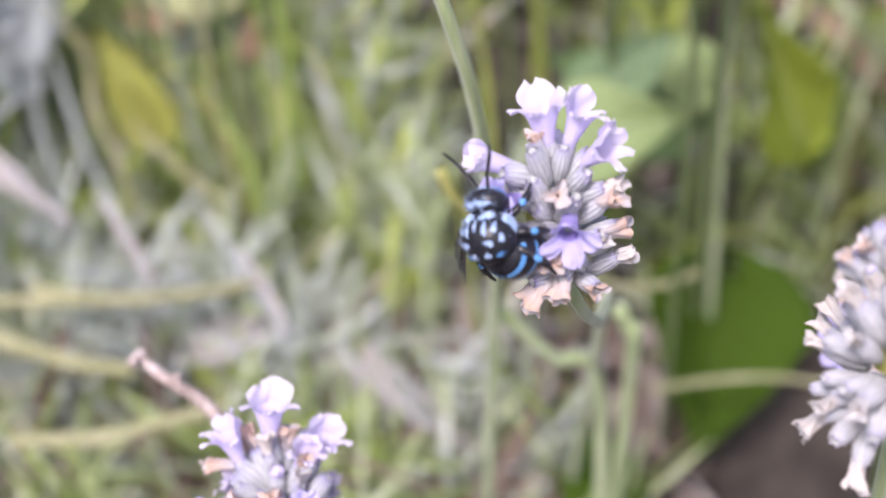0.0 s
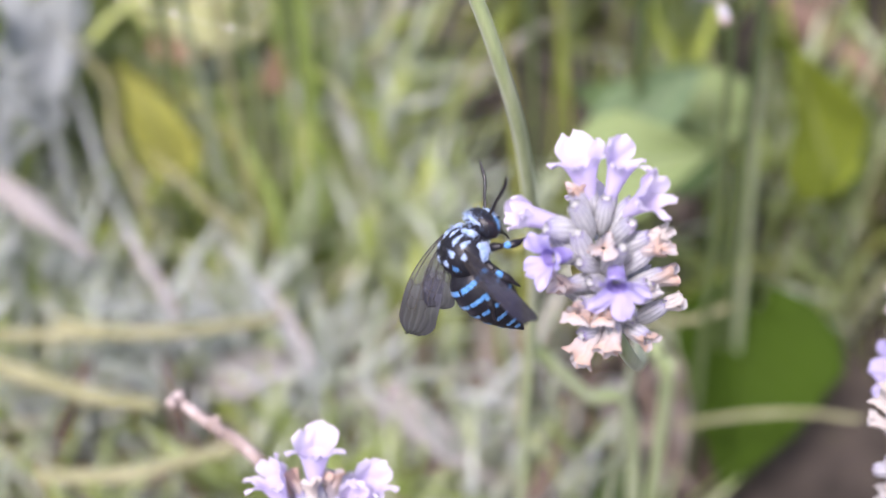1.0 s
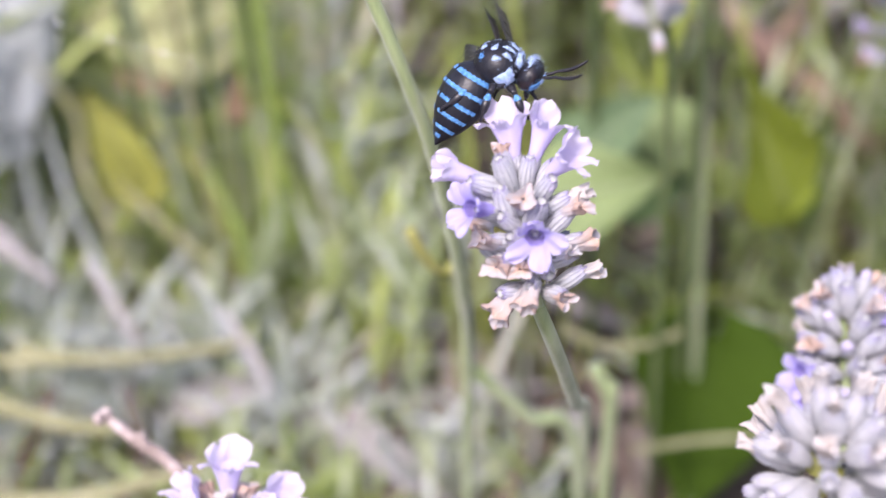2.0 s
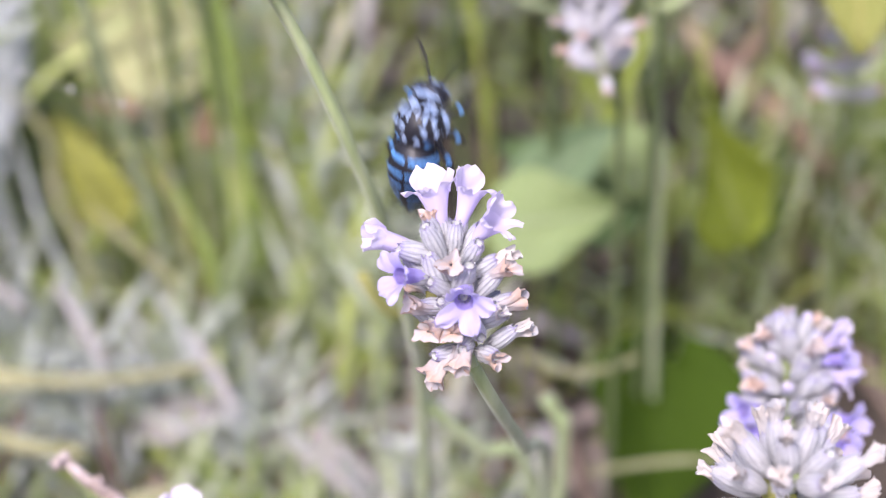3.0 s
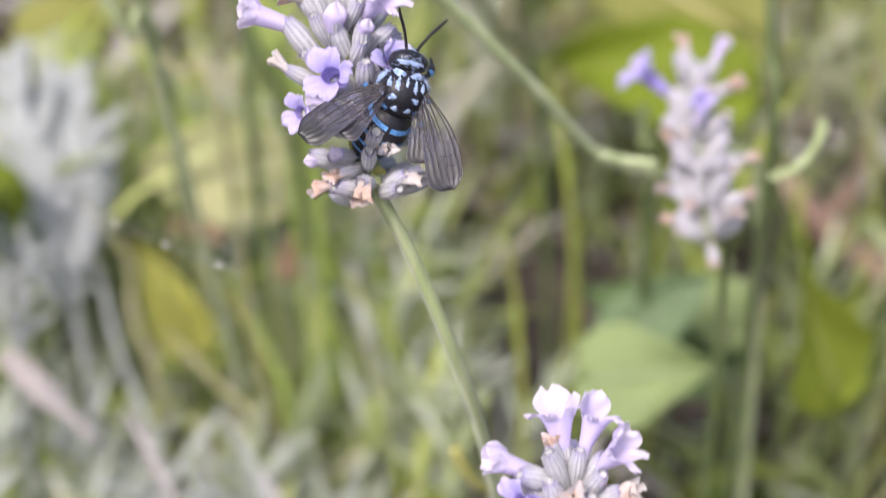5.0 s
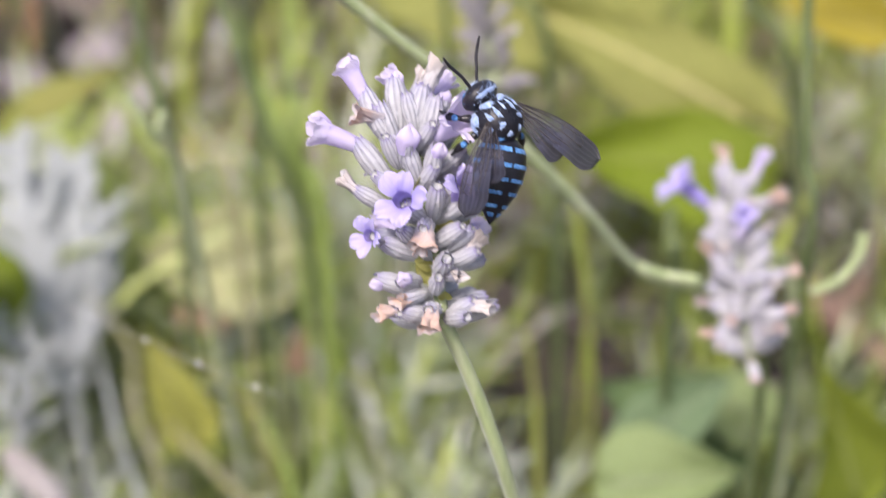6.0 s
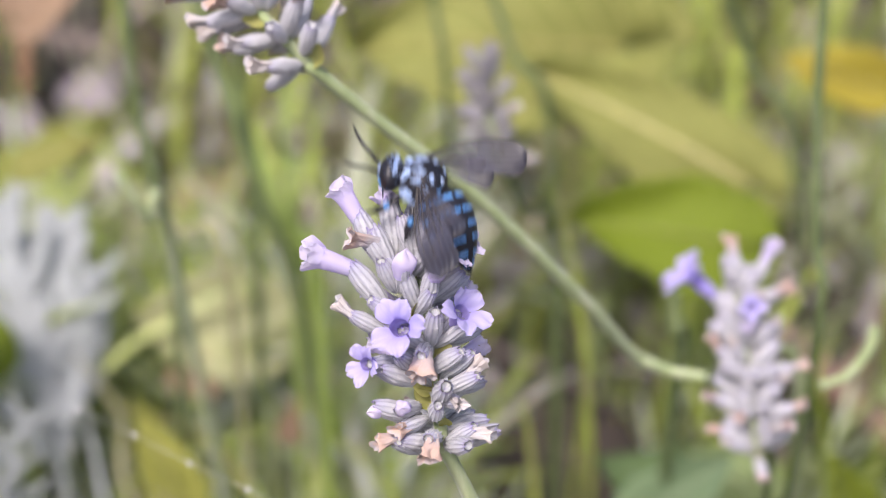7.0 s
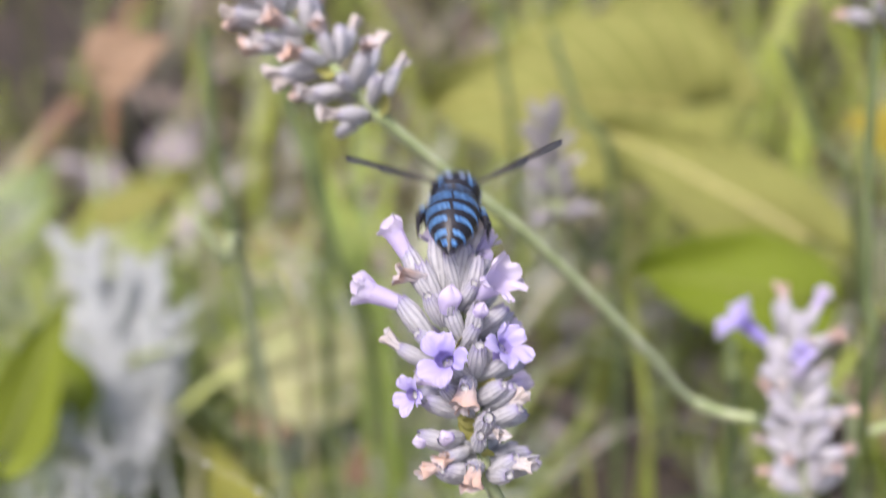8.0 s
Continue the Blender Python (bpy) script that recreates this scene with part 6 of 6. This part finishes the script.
# ---- what moves ----
BEE = [
    (0, pose(0.00281, 0.10762, 0.17646, 67.19, -27.54, -28.98)),
    (0.034, pose(0.00281, 0.10762, 0.17646, 67.19, -27.54, -28.98)),
    (0.1, pose(-0.00091, 0.11432, 0.18125, 63.82, -24.35, -21.15)),
    (0.2, pose(-0.00209, 0.11569, 0.17967, 60.47, -12.25, -39.17)),
    (0.3, pose(-0.00302, 0.11564, 0.17955, 60.70, -12.82, -40.14)),
    (0.4, pose(-0.00255, 0.11700, 0.17647, 55.58, -14.72, -62.71)),
    (0.5, pose(-0.00494, 0.11609, 0.17530, 54.75, -14.24, -63.02)),
    (1, pose(-0.00527, 0.11626, 0.17382, 55.35, -13.63, -63.74)),
    (1.3, pose(-0.00214, 0.11696, 0.17587, 55.34, -12.99, -63.21)),
    (1.4, pose(-0.00262, 0.11799, 0.17786, 56.80, -4.48, -42.62)),
    (1.5, pose(-0.00423, 0.12162, 0.18152, 35.61, -19.53, -83.82)),
    (1.6, pose(0.00322, 0.12695, 0.18897, 17.90, -6.73, -86.84)),
    (1.7, pose(0.01116, 0.12933, 0.19062, -4.01, -14.58, -100.20)),
    (2.7, pose(0.00695, 0.12553, 0.18699, 2.18, -10.71, -105.66)),
    (2.8, pose(0.00776, 0.12504, 0.18634, 2.19, -10.70, -105.69)),
    (2.9, pose(0.00858, 0.12589, 0.18980, 54.97, 6.88, -44.45)),
    (3, pose(0.00899, 0.12837, 0.19321, 60.63, 6.09, -26.03)),
    (3.1, pose(-0.01193, 0.14436, 0.20116, 63.58, -9.52, 5.33)),
    (3.2, pose(-0.00957, 0.15147, 0.21395, 58.65, -4.96, 1.81)),
    (3.35, pose(-0.01108, 0.14748, 0.20925, 59.37, -0.71, -2.30)),
    (3.5, pose(-0.01185, 0.14618, 0.20782, 59.81, -0.90, -2.41)),
    (4, pose(-0.01455, 0.14741, 0.20656, 60.05, -0.31, -0.64)),
    (4.2, pose(-0.01438, 0.14855, 0.20550, 60.89, 0.00, 0.00)),
    (4.75, pose(-0.00872, 0.15006, 0.20745, 65.72, 10.81, 4.47)),
    (5.3, pose(-0.00615, 0.15229, 0.21066, 71.22, 19.79, 6.71)),
    (5.5, pose(-0.00792, 0.14931, 0.21156, 63.83, 3.49, 7.80)),
    (5.75, pose(-0.00761, 0.15701, 0.21470, 70.86, 6.99, 4.03)),
    (6, pose(-0.00452, 0.16184, 0.21775, 52.97, -10.44, 45.12)),
    (6.5, pose(-0.00502, 0.16393, 0.21631, 53.26, -11.34, 45.48)),
    (6.8, pose(-0.00626, 0.16436, 0.21650, 53.17, -11.50, 45.32)),
    (6.9, pose(-0.01233, 0.16589, 0.21689, 40.18, -18.40, 63.35)),
    (7, pose(-0.01352, 0.16841, 0.22101, 23.05, -15.12, 82.29)),
    (7.1, pose(-0.01476, 0.17022, 0.22414, 26.76, -14.15, 79.68)),
    (7.2, pose(-0.01772, 0.17027, 0.22269, 21.87, -13.42, 85.49)),
    (7.3, pose(-0.02218, 0.17196, 0.22416, 21.66, -11.99, 86.19)),
    (7.4, pose(-0.02495, 0.17124, 0.22382, 21.83, 0.40, 66.68)),
    (7.45, pose(-0.02534, 0.17195, 0.22354, 17.62, 6.58, 31.36)),
    (7.5, pose(-0.02186, 0.17187, 0.22403, 12.34, -1.60, 8.42)),
    (7.6, pose(-0.01820, 0.17356, 0.22618, 2.78, -2.86, -1.68)),
    (7.7, pose(-0.01862, 0.17306, 0.22500, -6.63, -2.34, -3.10)),
    (7.8, pose(-0.01551, 0.17431, 0.22698, -17.47, -1.85, -10.28)),
    (7.9, pose(-0.01691, 0.17286, 0.22659, -26.30, -2.13, -3.74)),
    (8, pose(-0.01631, 0.16997, 0.22357, -34.53, -0.97, -0.63)),
]
STALK_A = [
    (0, pose(0.03105, 0.21905, 0.00538, 11.03, 1.44, -1.54)),
    (0.5, pose(0.03570, 0.21743, 0.00470, 9.92, -2.32, 1.64)),
    (1, pose(0.03343, 0.22028, 0.00497, 10.96, -1.15, 0.58)),
    (1.5, pose(0.03534, 0.20070, -0.00439, 3.96, -1.59, 1.13)),
    (1.7, pose(0.03027, 0.18943, -0.00876, 0.00, 2.40, -1.84)),
    (2.8, pose(0.03415, 0.20174, -0.00407, 4.97, -0.81, 0.42)),
    (3, pose(0.03551, 0.18734, -0.00546, -0.02, -0.45, 0.35)),
    (3.5, pose(0.03785, 0.18707, -0.00471, -0.08, -1.34, 0.98)),
    (4, pose(0.03394, 0.18851, -0.00677, 0.00, 0.28, -0.20)),
    (4.2, pose(0.03474, 0.19016, -0.00807, 0.00, -0.00, 0.00)),
    (5.5, pose(0.03509, 0.19049, -0.00928, 0.00, -0.00, 0.00)),
    (8, pose(0.03509, 0.19049, -0.00928, 0.00, -0.00, 0.00)),
]
STALK_D = [
    (0, pose(0.01016, 0.19555, 0.00031, 0.00, -0.00, 0.00)),
    (3.2, pose(0.01016, 0.19555, 0.00031, 0.00, -0.00, 0.00)),
    (3.5, pose(0.01132, 0.19410, -0.00070, 0.00, -0.00, 0.00)),
    (4, pose(0.01046, 0.19560, -0.00184, 0.00, -0.00, 0.00)),
    (4.2, pose(0.01021, 0.19680, -0.00313, 0.00, -0.00, 0.00)),
    (5.5, pose(0.01078, 0.19743, -0.00308, -0.01, -0.63, 0.41)),
    (6, pose(0.00603, 0.20041, -0.00343, 0.01, 0.94, -0.59)),
    (6.5, pose(0.00889, 0.20285, -0.00486, 0.00, 0.00, -0.00)),
    (7, pose(0.01036, 0.20316, -0.00491, -0.01, -0.55, 0.33)),
    (7.5, pose(0.00722, 0.20209, -0.00334, 0.00, 0.29, -0.17)),
    (8, pose(0.00941, 0.19932, -0.00288, 0.02, -0.55, 0.30)),
]
STALK_C = [
    (0, pose(0.06334, 0.12536, -0.00336)),
    (0.5, pose(0.06730, 0.12440, -0.00450)),
    (1, pose(0.06290, 0.12340, -0.00570)),
    (1.5, pose(0.06184, 0.12245, -0.00686)),
    (2.8, pose(0.06179, 0.12315, -0.00600)),
    (3, pose(0.06640, 0.12491, -0.00356)),
    (3.5, pose(0.06445, 0.12292, -0.00621)),
    (4, pose(0.06227, 0.12312, -0.00596)),
    (4.4, pose(0.06227, 0.12312, -0.00596)),
    (8, pose(0.06227, 0.12312, -0.00596)),
]
STALK_C2 = [
    (0, pose(0.07555, 0.15076, -0.00175)),
    (1.5, pose(0.07565, 0.15157, -0.00038)),
    (2.8, pose(0.07378, 0.15150, -0.00036)),
    (3, pose(0.07676, 0.15246, 0.00086)),
    (3.5, pose(0.07484, 0.15078, -0.00119)),
    (4, pose(0.07325, 0.15126, -0.00056)),
    (4.4, pose(0.07325, 0.15126, -0.00056)),
    (8, pose(0.07325, 0.15126, -0.00056)),
]
# abdomen: seconds, bend downwards and sideways in degrees
BEND = [(0, 80, 0), (0.1, 45, 0), (0.2, 50, 0), (0.3, 52, 0), (0.4, 60, 40), (0.5, 62, 40), (1, 62, 40), (1.3, 62, 40), (1.4, 60, 0), (1.5, 55, 0), (1.6, 40, 0), (1.7, 62, 25), (2.7, 62, 35), (2.8, 62, 35), (2.9, 38, 0), (3, 28, 0), (3.1, 22, 0), (3.2, 25, 0), (3.35, 70, 0), (3.5, 88, 0), (4, 88, 0), (4.2, 88, 0), (4.75, 66, 0), (5.3, 14, -30), (5.5, 48, -30), (5.75, 30, -12), (6, 15, -38), (6.5, 15, -38), (6.8, 15, -38), (6.9, 18, -42), (7, 20, -45), (7.1, 20, -45), (7.2, 15, -25), (7.3, 12, -20), (7.4, 18, -8), (7.45, 36, 0), (7.5, 44, 0), (7.6, 46, 0), (7.7, 55, 0), (7.8, 66, 0), (7.9, 60, 0), (8, 50, 0)]
# wings: seconds, then sweep, lift and twist of the right and of the left pair
WINGS = [
    (0, -21, -129, 29, 18, -48, -26),
    (0.1, -25, -122, 34, 22, -55, -30),
    (0.2, -26, -127, 12, 25, -50, -10),
    (0.25, -77, -123, 60, 36, -22, 19),
    (0.3, 67, -40, -88, 57, -3, 50),
    (0.333, 37, -49, -20, 68, 1, 52),
    (0.367, 14, -34, 42, 80, 6, 56),
    (0.4, 16, -11, 87, 91, 9, 60),
    (0.5, 16, -11, 88, 92, 8, 60),
    (1, 16, -11, 88, 94, 5, 61),
    (1.3, 16, -11, 88, 94, 5, 61),
    (1.333, 11, -31, 43, 81, -0, 56),
    (1.367, 27, -48, -14, 69, -6, 53),
    (1.4, 56, -44, -82, 58, -13, 51),
    (1.45, 115, -26, -70, 35, -17, 49),
    (1.5, 170, -24, -47, 13, -22, 48),
    (1.6, -8, -143, 113, 12, -36, 66),
    (1.633, -6, -145, 103, 13, -33, 15),
    (1.667, -5, -147, 93, 11, -31, -35),
    (1.7, -3, -150, 83, 7, -30, -84),
    (2.2, 97, -46, -58, 38, 10, -33),
    (2.7, 27, -20, -30, 87, 5, 31),
    (2.8, 27, -20, -30, 87, 5, 31),
    (2.9, 75, -48, -118, 47, -21, 9),
    (3, -58, -111, 39, 53, -66, -33),
    (3.1, 89, -71, -77, 80, -72, -92),
    (3.2, 84, -77, -78, 80, -77, -86),
    (3.35, 47, -21, -19, 47, -21, -19),
    (3.5, 48, 7, -16, 44, 7, -17),
    (4, 45, 7, -16, 44, 7, -17),
    (4.2, 45, 7, -16, 44, 7, -17),
    (4.75, 52, 16, -6, 41, 5, -36),
    (5.3, 57, 18, -4, 36, 3, -49),
    (5.5, 57, 16, -4, 33, 8, -42),
    (5.75, 34, 17, -27, 55, 18, -39),
    (6, 65, 16, -14, 38, -4, -77),
    (6.5, 71, 13, -12, 37, -4, -77),
    (6.8, 46, 19, -17, 39, -3, -78),
    (6.9, 43, 25, -10, 34, -5, -58),
    (7, 71, 23, 12, 25, -14, -61),
    (7.1, 70, 24, 11, 29, -12, -64),
    (7.2, 64, 30, 7, 33, -14, -61),
    (7.3, 56, 35, -3, 38, -12, -59),
    (7.4, 37, 36, 3, 45, -26, -53),
    (7.45, 12, 15, 5, 44, -37, -22),
    (7.5, 3, -9, 9, 20, -20, 10),
    (7.6, 2, -18, 20, -0, -6, 19),
    (7.7, -16, -1, 6, -6, -6, 7),
    (7.8, -25, 10, -9, 6, 19, -7),
    (7.9, -18, 5, 2, -6, -1, 4),
    (8, -3, 29, 12, -7, 13, 10),
]


def motions():
    walk(bee, BEE)
    walk(A.ob, STALK_A)
    walk(D.ob, STALK_D)
    walk(C.ob, STALK_C)
    walk(C2.ob, STALK_C2)
    walk(abdomen, [(t, pose(0, -1.5 * BM, -0.25 * BM, a, 0, b)) for t, a, b in BEND])
    for fore, hind, side, k in ((fore_r, hind_r, 1, 1), (fore_l, hind_l, -1, 4)):
        walk(fore, [(r[0], wing_pose(side, r[k], r[k + 1], r[k + 2])) for r in WINGS])
        walk(hind, [(r[0], wing_pose(side, r[k], r[k + 1], r[k + 2], True) @ pose(0, 0, 0, 0, 0, -8 * side)) for r in WINGS])


motions()
